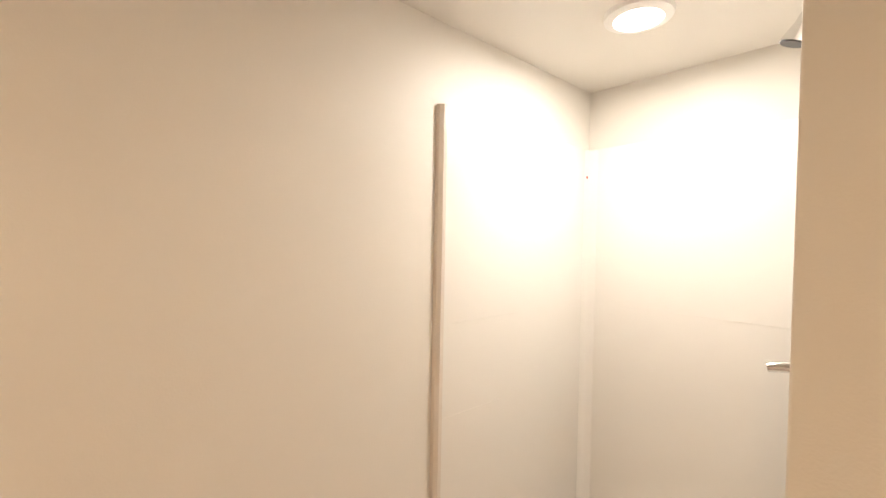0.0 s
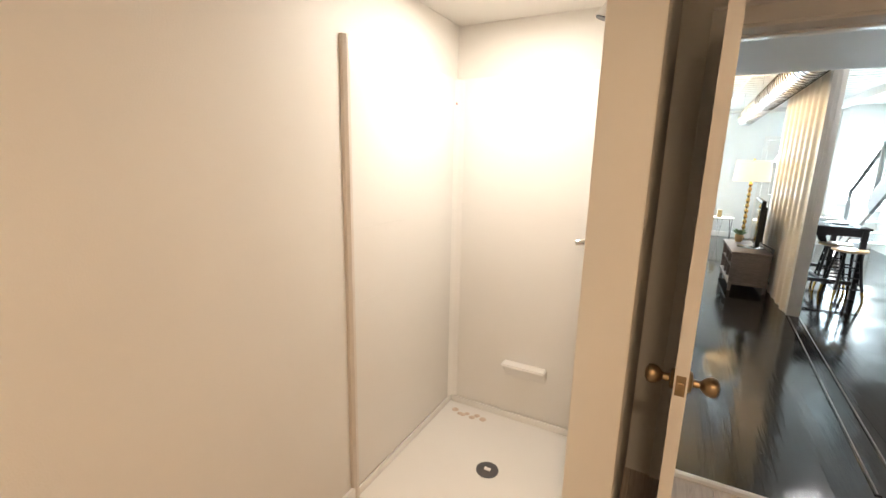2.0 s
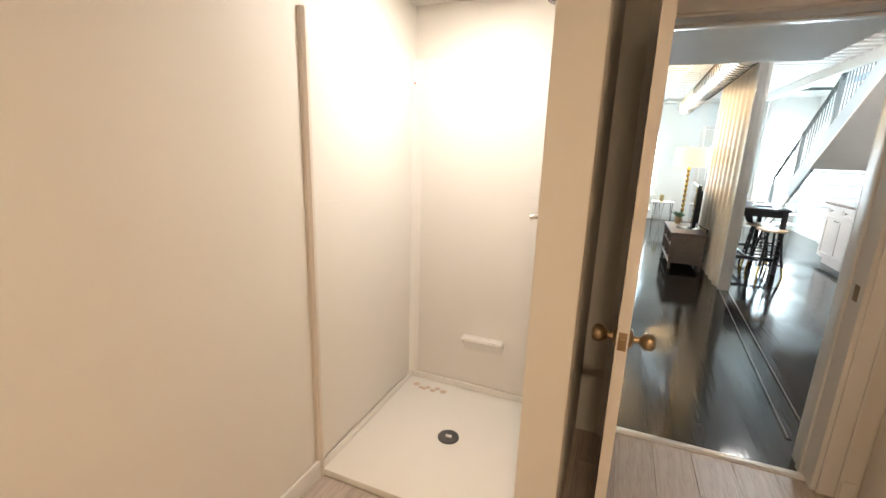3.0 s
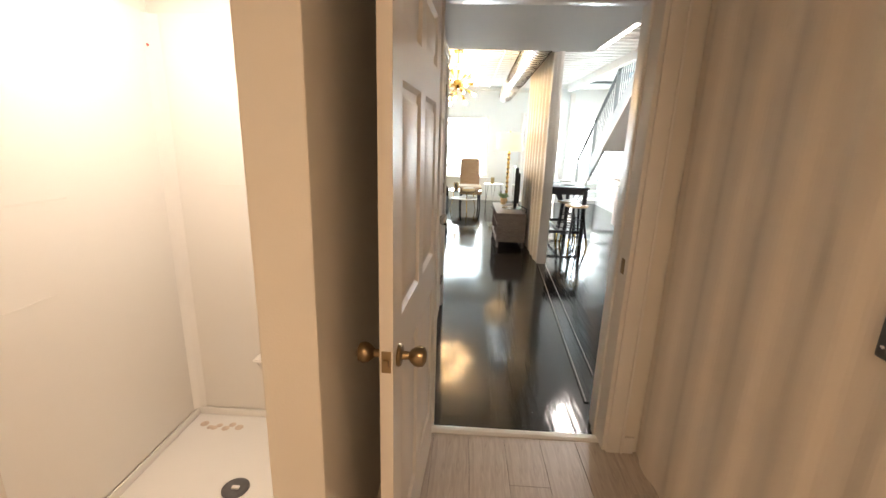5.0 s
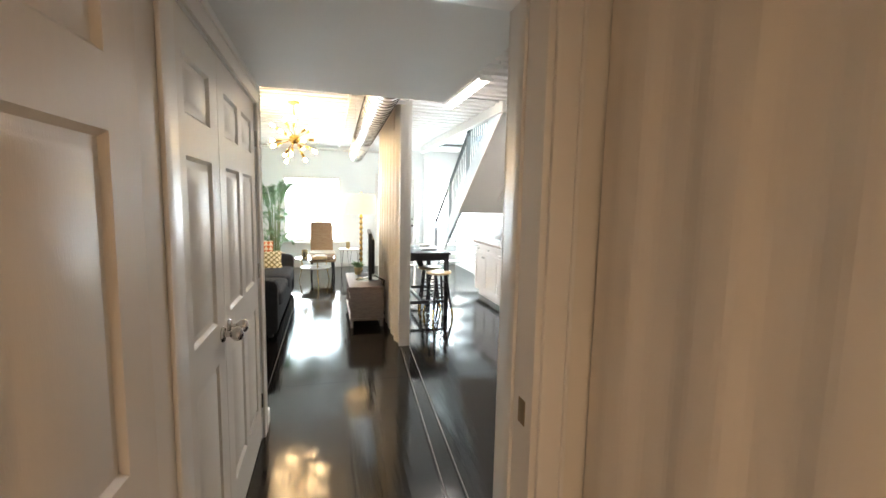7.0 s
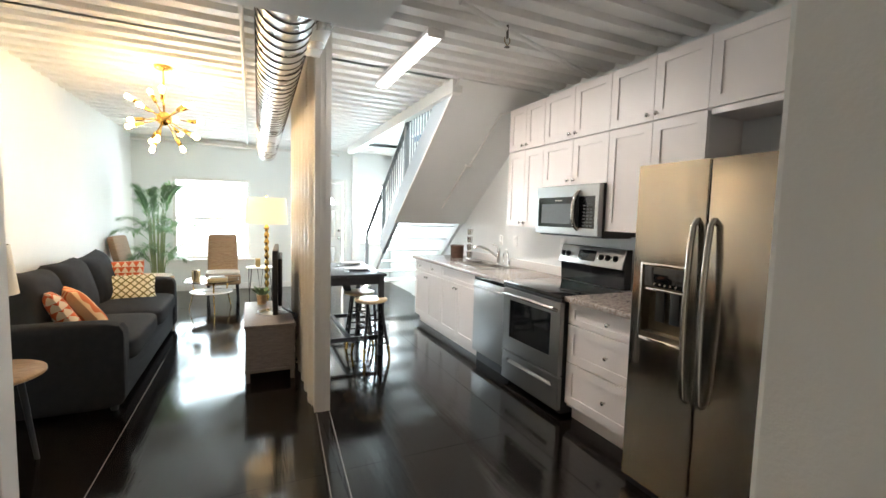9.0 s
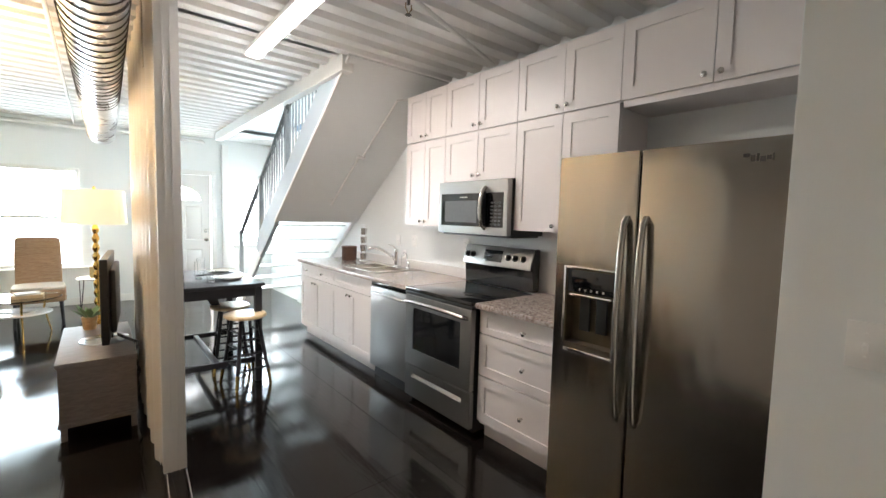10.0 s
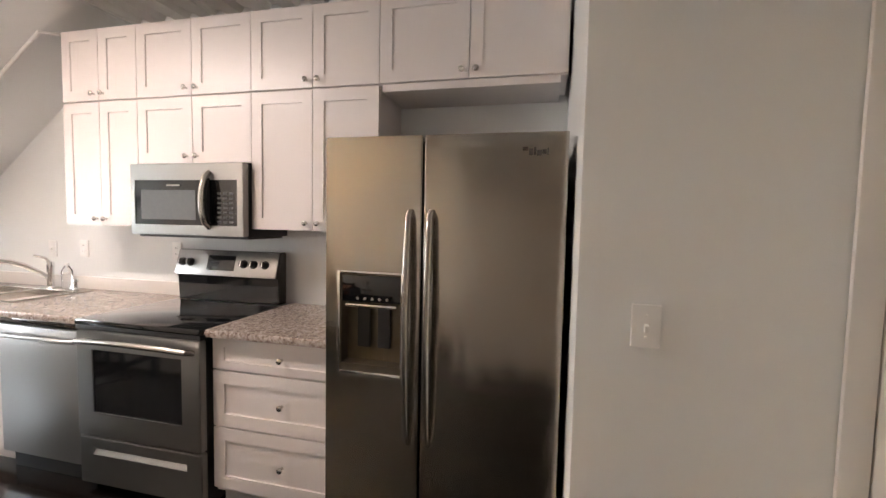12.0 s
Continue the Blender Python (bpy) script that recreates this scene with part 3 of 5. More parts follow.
for z in (1.245,):
    part("panel_line", box(-1.1, -0.0345, z, -0.45, -0.0332, z + 0.004, 0.0005), SURROUND, sur, "", True)
solo("wall_mark", lathe([(0, 0), (0.006, 0), (0.006, 0.003), (0, 0.0032)], (-1.2305, -0.068, 1.825), 10, None, "x"), RUST, "small red plug in the shower corner", "plug")

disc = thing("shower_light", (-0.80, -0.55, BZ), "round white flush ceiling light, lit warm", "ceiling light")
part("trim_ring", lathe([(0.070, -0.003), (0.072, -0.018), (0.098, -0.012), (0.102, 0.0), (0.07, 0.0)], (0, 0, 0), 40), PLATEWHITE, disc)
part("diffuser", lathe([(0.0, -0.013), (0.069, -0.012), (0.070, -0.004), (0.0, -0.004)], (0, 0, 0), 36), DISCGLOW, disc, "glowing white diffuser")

# copied fitting for the assumed bathroom lamp; none is in view
assumed_bath_disc = copy_thing(disc, pose(0.05, -2.75, BZ))
tagged(assumed_bath_disc, "assumed round ceiling light of the bathroom, out of view")

head = thing("wall_shower", (-0.345, -0.50, 2.06), "chrome shower head on a bent arm", "shower head")
part("arm", rod([(0.0, 0, 0.08), (-0.03, 0, 0.085), (-0.05, 0, 0.07), (-0.06, 0, 0.045)], 0.009, 12, lathe([(0, 0), (0.028, 0), (0.024, 0.008), (0, 0.01)], (0, 0, 0.08), 20, None, "-x")), CHROME, head)
hd = placed(lathe([(0.0, 0.075), (0.012, 0.07), (0.015, 0.05), (0.022, 0.03), (0.031, 0.004), (0.032, 0.0), (0.0, 0.0)], (0, 0, 0), 24), Matrix.Translation((-0.088, 0, -0.028)) @ Matrix.Rotation(radians(20), 4, "Y"))
part("head", hd, CHROME, head)
part("face", placed(lathe([(0.0, -0.003), (0.027, -0.003), (0.028, 0.0), (0.0, 0.0)], (0, 0, 0), 24), Matrix.Translation((-0.088, 0, -0.028)) @ Matrix.Rotation(radians(20), 4, "Y")), BLACKPLASTIC, head, "dark spray face")
valve = thing("shower_valve", (-0.346, -0.50, 1.215), "chrome shower mixer with a lever", "shower valve")
part("escutcheon", lathe([(0, 0), (0.062, 0), (0.060, 0.006), (0.034, 0.012), (0.030, 0.04), (0.024, 0.05), (0, 0.052)], (0, 0, 0), 28, None, "-x"), CHROME, valve)
part("lever", rod([(-0.045, 0, 0.0), (-0.075, 0, 0.004), (-0.115, -0.006, -0.004)], 0.017, 12, None, 0.012), CHROME, valve)

box_at = thing("junction_box", (1.0, -1.115, 1.12), "grey steel electrical box cover with rounded corners", "electrical box")
cover = bmesh.new()
box(0.0, -0.065, -0.062, 0.022, 0.06, 0.062, 0.014, cover, 3)
part("cover", cover, mat("grey_steel_box", (0.13, 0.135, 0.135), 0.45, 0.7, 0.2, 25, 0.1, 60), box_at)
part("toggle", box(-0.014, 0.012, -0.008, 0.0, 0.026, 0.012, 0.002), mat("amber_toggle", (0.70, 0.42, 0.18), 0.4), box_at, "amber toggle")
for dy, dz in ((0.045, 0.05), (0.03, 0.04), (0.042, -0.035)):
    part("screw", lathe([(0, 0), (0.005, 0), (0.004, 0.002), (0, 0.003)], (0.0, dy, dz), 10, None, "-x"), CHROME, box_at)

# ================= kitchen =================
UX, UZ0, UZ1, UZ2 = 3.06, 1.38, 2.12, 2.545


def front_x(x, yb, z0):
    """Lays a leaf that is drawn in x-z so that its front looks towards -x, its left edge at y = yb."""
    return Matrix.Translation((x + 0.01, yb, z0)) @ Matrix.Rotation(radians(-90), 4, "Z")


KNOB_SMALL = [(0.0, 0.0), (0.007, 0.0), (0.0055, 0.006), (0.0055, 0.013), (0.011, 0.017), (0.0145, 0.022), (0.0135, 0.027), (0.008, 0.030), (0.0, 0.031)]


def shaker(parent, name, x, ya, yb, z0, z1, knob=None, rail=0.062, horizontal=False):
    w, h = yb - ya - 0.004, z1 - z0 - 0.004
    r = min(rail, h * 0.27)
    bm = panelled(w, h, 0.02, [(rail, r, w - rail, h - r)], 0.008, 0.0025, False)
    d = part(name, placed(bm, front_x(x, yb - 0.002, z0 + 0.002)), CABPAINT, parent, "", True, smooth=False)
    if knob:
        part("knob", lathe(KNOB_SMALL, (x, knob[0], knob[1]), 18, None, "-x"), NICKEL, d, "brushed nickel knob", True)
    return d


def unit(name, label, ya, yb, z0, z1, xf, xb=RX - 0.003, group="", toe=False):
    u = thing(name, ((xf + xb) / 2, (ya + yb) / 2, z0 if not toe else 0.0), label, "cabinet", group)
    if toe:
        part("body", boxes((xf + 0.022, ya + 0.0015, 0.10, xb, yb - 0.0015, z1)), CABPAINT, u, "", True, False)
        part("toe_kick", boxes((xf + 0.075, ya + 0.0015, 0.0, xf + 0.09, yb - 0.0015, 0.10)), CABPAINT, u, "", True, False)
    else:
        part("body", boxes((xf + 0.022, ya + 0.0015, z0, xb, yb - 0.0015, z1)), CABPAINT, u, "", True, False)
    return u


def pair(u, x, ya, yb, z0, z1, up=False):
    m = (ya + yb) / 2
    kz = z1 - 0.05 if up else z0 + 0.04
    shaker(u, "cabinet_door", x, m, yb, z0, z1, (m + 0.035, kz))
    shaker(u, "cabinet_door", x, ya, m, z0, z1, (m - 0.035, kz))


ups = [(3.283, 3.848), (2.515, 3.283), (1.775, 2.515), (0.868, 1.775)]
for ya, yb in ups:
    u = unit("wall_cabinet", "white shaker top-row wall cabinet with nickel knobs", ya, yb, UZ1 + 0.002, UZ2, UX, group="top row wall cabinets")
    pair(u, UX, ya, yb, UZ1 + 0.004, UZ2)
    if ya < 1.0:
        part("under_panel", box(3.075, 0.90, UZ1 - 0.033, 3.395, 1.765, UZ1 + 0.0015, 0.002), CABPAINT, u, "", True)
u = unit("wall_cabinet", "tall white shaker wall cabinet beside the microwave", *ups[0], UZ0, UZ1 - 0.002, UX, group="lower row wall cabinets")
pair(u, UX, *ups[0], UZ0, UZ1 - 0.003)
u = unit("wall_cabinet", "short white shaker wall cabinet above the microwave", *ups[1], 1.745, UZ1 - 0.002, UX, group="lower row wall cabinets")
pair(u, UX, *ups[1], 1.745, UZ1 - 0.003)
u = unit("wall_cabinet", "tall white shaker wall cabinet beside the refrigerator", *ups[2], UZ0, UZ1 - 0.002, UX, group="lower row wall cabinets")
pair(u, UX, *ups[2], UZ0, UZ1 - 0.003)

# base units
CXF = 2.725
DW0, DW1 = 3.257, 3.865
u = unit("base_cabinet", "white shaker sink base cabinet with two doors", DW1, 4.74, 0.10, 0.873, CXF, group="base cabinets", toe=True)
shaker(u, "false_front", CXF, DW1, 4.74, 0.72, 0.868)
pair(u, CXF, DW1, 4.74, 0.115, 0.715, True)
u = unit("base_cabinet", "white shaker base cabinet with two drawers and two doors", 4.74, 5.58, 0.10, 0.873, CXF, group="base cabinets", toe=True)
for a, b in ((5.16, 5.58), (4.74, 5.16)):
    shaker(u, "drawer", CXF, a, b, 0.72, 0.868, ((a + b) / 2, 0.795))
pair(u, CXF, 4.74, 5.58, 0.115, 0.715, True)
DR0, DR1 = 1.79, 2.478
u = unit("drawer_cabinet", "white shaker three-drawer base cabinet with nickel knobs", DR0, DR1, 0.10, 0.873, CXF, group="base cabinets", toe=True)
for z0, z1 in ((0.715, 0.868), (0.435, 0.710), (0.125, 0.430)):
    shaker(u, "drawer", CXF, DR0, DR1, z0, z1, (2.10, (z0 + z1) / 2))

# worktops, with the sink cut out
SKY0, SKY1, SKX0, SKX1 = 4.02, 4.74, 2.86, 3.26
ct = thing("worktop", (3.05, 4.4, 0.875), "polished speckled granite worktop with a cut-out sink", "worktop")
part("slab", boxes((2.695, 3.255, 0.875, SKX0, 5.60, 0.912), (SKX1, 3.255, 0.875, RX - 0.002, 5.60, 0.912), (SKX0, 3.255, 0.875, SKX1, SKY0, 0.912), (SKX0, SKY1, 0.875, SKX1, 5.60, 0.912)), GRANITE, ct, "", True, False)
part("front_edge", extrude([(2.695, 0.875), (2.695, 0.912), (2.687, 0.909), (2.683, 0.894), (2.687, 0.878)], "y", 3.255, 5.60), GRANITE, ct, "", True)
part("backsplash", box(3.378, 3.255, 0.912, RX - 0.002, 5.60, 1.000, 0.003), mat("pale_upstand", (0.76, 0.71, 0.67), 0.3, 0, 0.03, 30), ct, "low pale upstand", True)
ct2 = thing("worktop", (3.05, 2.1, 0.875), "short polished granite worktop between range and refrigerator", "worktop")
part("slab", box(2.695, DR0, 0.875, RX - 0.002, DR1 + 0.006, 0.912), GRANITE, ct2, "", True, False)
part("front_edge", extrude([(2.695, 0.875), (2.695, 0.912), (2.687, 0.909), (2.683, 0.894), (2.687, 0.878)], "y", DR0, DR1 + 0.006), GRANITE, ct2, "", True)

sink = thing("sink", (3.06, 4.38, 0.72), "stainless steel double-bowl sink", "sink")
for a, b in ((SKY0 + 0.012, (SKY0 + SKY1) / 2 - 0.012), ((SKY0 + SKY1) / 2 + 0.012, SKY1 - 0.012)):
    part("bowl", boxes((SKX0 + 0.012, a, 0.74, SKX1 - 0.012, b, 0.745), (SKX0 + 0.008, a, 0.74, SKX0 + 0.012, b, 0.914), (SKX1 - 0.012, a, 0.74, SKX1 - 0.008, b, 0.914),
                       (SKX0 + 0.012, a, 0.745, SKX1 - 0.012, a + 0.004, 0.914), (SKX0 + 0.012, b - 0.004, 0.745, SKX1 - 0.012, b, 0.914)), NICKEL, sink, "", True, False)
    part("drain", lathe([(0, 0), (0.04, 0), (0.036, 0.004), (0, 0.002)], (3.06, (a + b) / 2, 0.7455), 20), NICKEL, sink, "", True)
part("rim", boxes((SKX0 - 0.022, SKY0 - 0.022, 0.9125, SKX0 + 0.012, SKY1 + 0.022, 0.918), (SKX1 - 0.012, SKY0 - 0.022, 0.9125, SKX1 + 0.07, SKY1 + 0.022, 0.918),
                  (SKX0 + 0.012, SKY0 - 0.022, 0.9125, SKX1 - 0.012, SKY0 + 0.012, 0.918), (SKX0 + 0.012, SKY1 - 0.012, 0.9125, SKX1 - 0.012, SKY1 + 0.022, 0.918),
                  (SKX0 + 0.012, (SKY0 + SKY1) / 2 - 0.012, 0.9125, SKX1 - 0.012, (SKY0 + SKY1) / 2 + 0.012, 0.918), bev=0.002), NICKEL, sink, "", True)
fau = thing("faucet", (3.30, 4.36, 0.918), "chrome single-lever kitchen faucet with a long spout", "faucet")
part("body", lathe([(0, 0), (0.030, 0), (0.028, 0.008), (0.022, 0.014), (0.021, 0.13), (0.024, 0.15), (0.022, 0.185), (0.0, 0.195)], (0, 0, 0), 20), CHROME, fau)
part("spout", rod([(0, 0, 0.06), (-0.05, 0.035, 0.115), (-0.11, 0.075, 0.165), (-0.17, 0.115, 0.195), (-0.22, 0.15, 0.200), (-0.25, 0.168, 0.185)], 0.016, 12, None, 0.021), CHROME, fau)
part("lever", rod([(0, 0, 0.18), (-0.02, 0.015, 0.215), (-0.07, 0.05, 0.235)], 0.011, 10, None, 0.007), CHROME, fau)
spray = thing("soap_dispenser", (3.31, 4.14, 0.918), "small chrome sink sprayer beside the faucet", "sprayer")
part("body", lathe([(0, 0), (0.020, 0), (0.018, 0.01), (0.011, 0.015), (0.011, 0.05), (0.016, 0.055), (0.013, 0.07), (0, 0.072)], (0, 0, 0), 16), CHROME, spray)

sb = thing("soap_bottle", (3.33, 4.25, 0.912), "clear plastic soap bottle beside the faucet", "bottle")
part("body", lathe([(0, 0), (0.030, 0), (0.032, 0.01), (0.032, 0.13), (0.018, 0.155), (0.014, 0.165), (0, 0.165)], (0, 0, 0), 20), GLASS, sb)
part("cap", lathe([(0, 0.1655), (0.015, 0.1655), (0.015, 0.185), (0, 0.187)], (0, 0, 0), 16), PLATEWHITE, sb)

# dishwasher
dw = thing("dishwasher", (3.0, 3.56, 0), "stainless steel dishwasher with a bar handle", "dishwasher")
part("body", boxes((2.76, DW0 + 0.004, 0.0, 3.36, DW1 - 0.004, 0.872)), BLACKPLASTIC, dw, "", True, False)
part("door_panel", box(2.705, DW0 + 0.006, 0.115, 2.758, DW1 - 0.006, 0.832, 0.006), STEELV, dw, "", True)
part("control_strip", box(2.712, DW0 + 0.006, 0.836, 2.758, DW1 - 0.006, 0.868, 0.004), BLACKGLASS, dw, "black control strip", True)
hp = [(2.704, DW0 + 0.05, 0.775), (2.672, DW0 + 0.075, 0.782), (2.662, DW0 + 0.18, 0.788), (2.660, (DW0 + DW1) / 2, 0.789), (2.662, DW1 - 0.18, 0.788), (2.672, DW1 - 0.075, 0.782), (2.704, DW1 - 0.05, 0.775)]
part("handle", rod(hp, 0.013, 12), STEELV, dw, "curved steel bar handle", True)

# range
RY0, RY1, RF = 2.492, 3.247, 2.665
rg = thing("range", (3.0, 2.87, 0), "freestanding stainless steel electric range with a black glass top", "stove")
part("body", boxes((RF + 0.04, RY0, 0.03, 3.36, RY1, 0.885)), BLACKPLASTIC, rg, "black side panels", True, False)
part("cooktop", box(RF - 0.005, RY0 - 0.002, 0.886, 3.27, RY1 + 0.002, 0.916, 0.008), BLACKGLASS, rg, "black ceramic glass cooktop", True)
part("cooktop_trim", box(RF - 0.001, RY0, 0.862, RF + 0.036, RY1, 0.885, 0.004), BLACKPLASTIC, rg, "", True)
OZ0, OZ1 = 0.315, 0.858
wy0, wy1, wz0, wz1 = 2.60, 3.145, 0.44, 0.765
od = holed(RF, RF + 0.038, (RY0 + 0.003, OZ0, RY1 - 0.003, OZ1), (wy0, wz0, wy1, wz1))
door = part("oven_door", od, STEEL, rg, "", True, False)
part("oven_window", boxes((RF + 0.006, wy0, wz0, RF + 0.012, wy1, wz1)), BLACKGLASS, door, "black oven window", True, False)
hp = [(RF, RY0 + 0.04, 0.80), (RF - 0.035, RY0 + 0.05, 0.812), (RF - 0.05, RY0 + 0.16, 0.822), (RF - 0.054, (RY0 + RY1) / 2, 0.826), (RF - 0.05, RY1 - 0.16, 0.822), (RF - 0.035, RY1 - 0.05, 0.812), (RF, RY1 - 0.04, 0.80)]
part("oven_handle", rod(hp, 0.015, 12), NICKEL, door, "curved steel handle", True)
gy0, gy1, gz0, gz1 = 2.58, 3.16, 0.215, 0.25
dr = holed(RF + 0.004, RF + 0.04, (RY0 + 0.003, 0.06, RY1 - 0.003, 0.305), (gy0, gz0, gy1, gz1))
drw = part("storage_drawer", dr, STEEL, rg, "", True, False)
part("grip_recess", extrude([(RF + 0.006, gz0 + 0.002), (RF + 0.026, gz0 + 0.002), (RF + 0.036, gz1), (RF + 0.03, gz1)], "y", gy0, gy1), STEEL, drw, "recessed grip", True)
part("backguard", extrude([(3.285, 0.916), (3.36, 0.916), (3.36, 1.235), (3.30, 1.235), (3.255, 1.08), (3.285, 1.07)], "y", RY0 + 0.01, RY1 - 0.01, None, 0.004), BLACKGLASS, rg, "black backguard", True)
tilt = Matrix.Translation((3.277, 0, 1.155)) @ Matrix.Rotation(radians(16.5), 4, "Y")
cp = part("control_panel", placed(box(-0.008, RY0 + 0.012, -0.078, 0.004, RY1 - 0.012, 0.080, 0.004), tilt), STEEL, rg, "brushed steel control panel", True)
part("display", placed(boxes((-0.0105, 2.80, -0.045, -0.0075, 3.00, 0.050), bev=0.001), tilt), BLACKGLASS, cp, "black display", True)
for y in (3.185, 3.125, 2.735, 2.665, 2.585):
    part("control_knob", placed(lathe([(0, 0), (0.026, 0), (0.026, 0.006), (0.021, 0.009), (0.019, 0.028), (0.015, 0.031), (0, 0.031)], (-0.008, y, 0.0), 20, None, "-x"), tilt), BLACKPLASTIC, cp, "black knob", True)
    part("knob_cap", placed(box(-0.046, y - 0.004, -0.017, -0.038, y + 0.004, 0.017, 0.002), tilt), CHROME, cp, "", True)

# microwave
MZ0, MZ1, MX = 1.335, 1.74, 3.0
mw = thing("microwave", (3.2, 2.9, MZ0), "stainless over-the-range microwave with a curved black handle", "microwave")
part("body", boxes((MX + 0.045, 2.52, MZ0, RX - 0.003, 3.278, MZ1)), BLACKPLASTIC, mw, "", True, False)
my1, mz0, mz1 = 3.245, 1.395, 1.645
fr = holed(MX, MX + 0.043, (2.522, MZ0 + 0.004, 3.276, MZ1 - 0.003), (2.56, mz0, my1, mz1))
md = part("door", fr, STEEL, mw, "", True, False)
part("window", boxes((MX + 0.004, 2.765, mz0, MX + 0.010, my1, mz1)), BLACKGLASS, md, "dark window", True, False)
part("inner_window", boxes((MX + 0.0015, 2.83, mz0 + 0.03, MX + 0.0035, 3.20, mz1 - 0.055)), mat("window_mesh", (0.15, 0.16, 0.165), 0.14, 0, 0.1, 40), md, "grey mesh window", True, False)
cpm = part("control_panel", boxes((MX + 0.002, 2.5605, mz0, MX + 0.010, 2.763, mz1)), BLACKGLASS, mw, "black keypad", True, False)
for r in range(7):
    for c in range(3):
        part("key", boxes((MX + 0.0005, 2.585 + c * 0.038, 1.41 + r * 0.026, MX + 0.0018, 2.61 + c * 0.038, 1.421 + r * 0.026)), mat("key_grey", (0.10, 0.10, 0.10), 0.4) if r + c == 0 else bpy.data.materials["key_grey"], cpm, "", True, False)
hp = [(MX - 0.002, 2.735, 1.385), (MX - 0.035, 2.735, 1.41), (MX - 0.055, 2.735, 1.47), (MX - 0.06, 2.735, 1.53), (MX - 0.055, 2.735, 1.59), (MX - 0.035, 2.735, 1.655), (MX - 0.002, 2.735, 1.685)]
part("handle", rod(hp, 0.016, 12), NICKEL, md, "curved steel handle", True)
part("handle_back", rod([(p[0] + 0.018, p[1] + 0.0, p[2]) for p in hp[1:-1]], 0.013, 10), BLACKPLASTIC, md, "", True)
web = [(p[0] + 0.012, p[2]) for p in hp[1:-1]]
part("handle_web", extrude(web + [(MX - 0.006, 1.655), (MX - 0.006, 1.41)], "y", 2.727, 2.743), BLACKPLASTIC, md, "black web behind the handle", True)
part("badge", boxes((MX - 0.0015, 2.93, 1.612, MX + 0.0005, 3.02, 1.62)), NICKEL, md, "", True, False)
part("vent_grille", boxes((MX + 0.05, 2.53, MZ0 - 0.012, 3.36, 3.27, MZ0 - 0.001)), BLACKPLASTIC, mw, "", True, False)

# refrigerator
FX, FY0, FY1, FM, FZ = 2.537, 0.876, 1.776, 1.385, 1.755
fg = thing("refrigerator", (2.95, 1.33, 0), "side-by-side stainless steel refrigerator with a water dispenser", "refrigerator")
part("cabinet_body", boxes((FX + 0.075, FY0 + 0.004, 0.02, 3.34, FY1 - 0.004, FZ - 0.01)), mat("fridge_side", (0.045, 0.042, 0.04), 0.5, 0.3, 0.1, 20, 0.1, 200), fg, "dark textured sides", True, False)
dy0, dy1, dz0, dz1 = 1.462, 1.712, 0.855, 1.235
ld = holed(FX, FX + 0.065, (FM + 0.004, 0.05, FY1, FZ), (dy0, dz0, dy1, dz1))
FSTEEL = brushed("fridge_steel", (0.44, 0.405, 0.36), 0.16, "x")
fn, fk = FSTEEL.node_tree.nodes, FSTEEL.node_tree.links
fm, fo, fb = fn.new("ShaderNodeMapping"), fn.new("ShaderNodeTexNoise"), fn.new("ShaderNodeBump")
fm.inputs["Scale"].default_value = (1, 9.0, 2.6)
fo.inputs["Scale"].default_value, fo.inputs["Detail"].default_value = 1.0, 1
fb.inputs["Strength"].default_value, fb.inputs["Distance"].default_value = 0.22, 0.02
fk.new([x for x in fn if x.type == "TEX_COORD"][0].outputs["Object"], fm.inputs["Vector"])
fk.new(fm.outputs[0], fo.inputs["Vector"]), fk.new(fo.outputs["Fac"], fb.inputs["Height"])
fk.new(fb.outputs[0], [x for x in fn if x.type == "BUMP" and x != fb][0].inputs["Normal"])
HSTEEL = mat("handle_steel", (0.40, 0.375, 0.34), 0.24, 1.0, 0.03, 12)
fl = part("freezer_door", ld, FSTEEL, fg, "", True, False)
frd = part("fridge_door", box(FX, FY0, 0.05, FX + 0.065, FM - 0.004, FZ, 0.006, None, 3), FSTEEL, fg, "", True)
part("kick_plate", boxes((FX + 0.03, FY0 + 0.01, 0.0, FX + 0.074, FY1 - 0.01, 0.046)), BLACKPLASTIC, fg, "", True, False)
DISPG = mat("dispenser_bronze", (0.20, 0.165, 0.12), 0.3, 0.8, 0.15, 15)
dp = part("dispenser", boxes((FX + 0.06, dy0, dz0, FX + 0.064, dy1, dz1), (FX + 0.002, dy0, dz0, FX + 0.06, dy0 + 0.004, dz1), (FX + 0.002, dy1 - 0.004, dz0, FX + 0.06, dy1, dz1),
                             (FX + 0.002, dy0, dz0, FX + 0.06, dy1, dz0 + 0.02), (FX + 0.002, dy0, dz1 - 0.004, FX + 0.06, dy1, dz1)), DISPG, fg, "recessed ice and water dispenser", True, False)
part("dispenser_frame", boxes((FX - 0.006, dy0 - 0.012, dz0 - 0.022, FX + 0.004, dy0, dz1 + 0.012), (FX - 0.006, dy1, dz0 - 0.022, FX + 0.004, dy1 + 0.012, dz1 + 0.012),
                              (FX - 0.006, dy0, dz1, FX + 0.004, dy1, dz1 + 0.012), (FX - 0.006, dy0, dz0 - 0.022, FX + 0.004, dy1, dz0), bev=0.003), CHROME, dp, "bright metal frame", True)
part("dispenser_panel", boxes((FX + 0.003, dy0 + 0.005, 1.125, FX + 0.03, dy1 - 0.005, dz1 - 0.006), bev=0.003), BLACKGLASS, dp, "black glossy control panel", True)
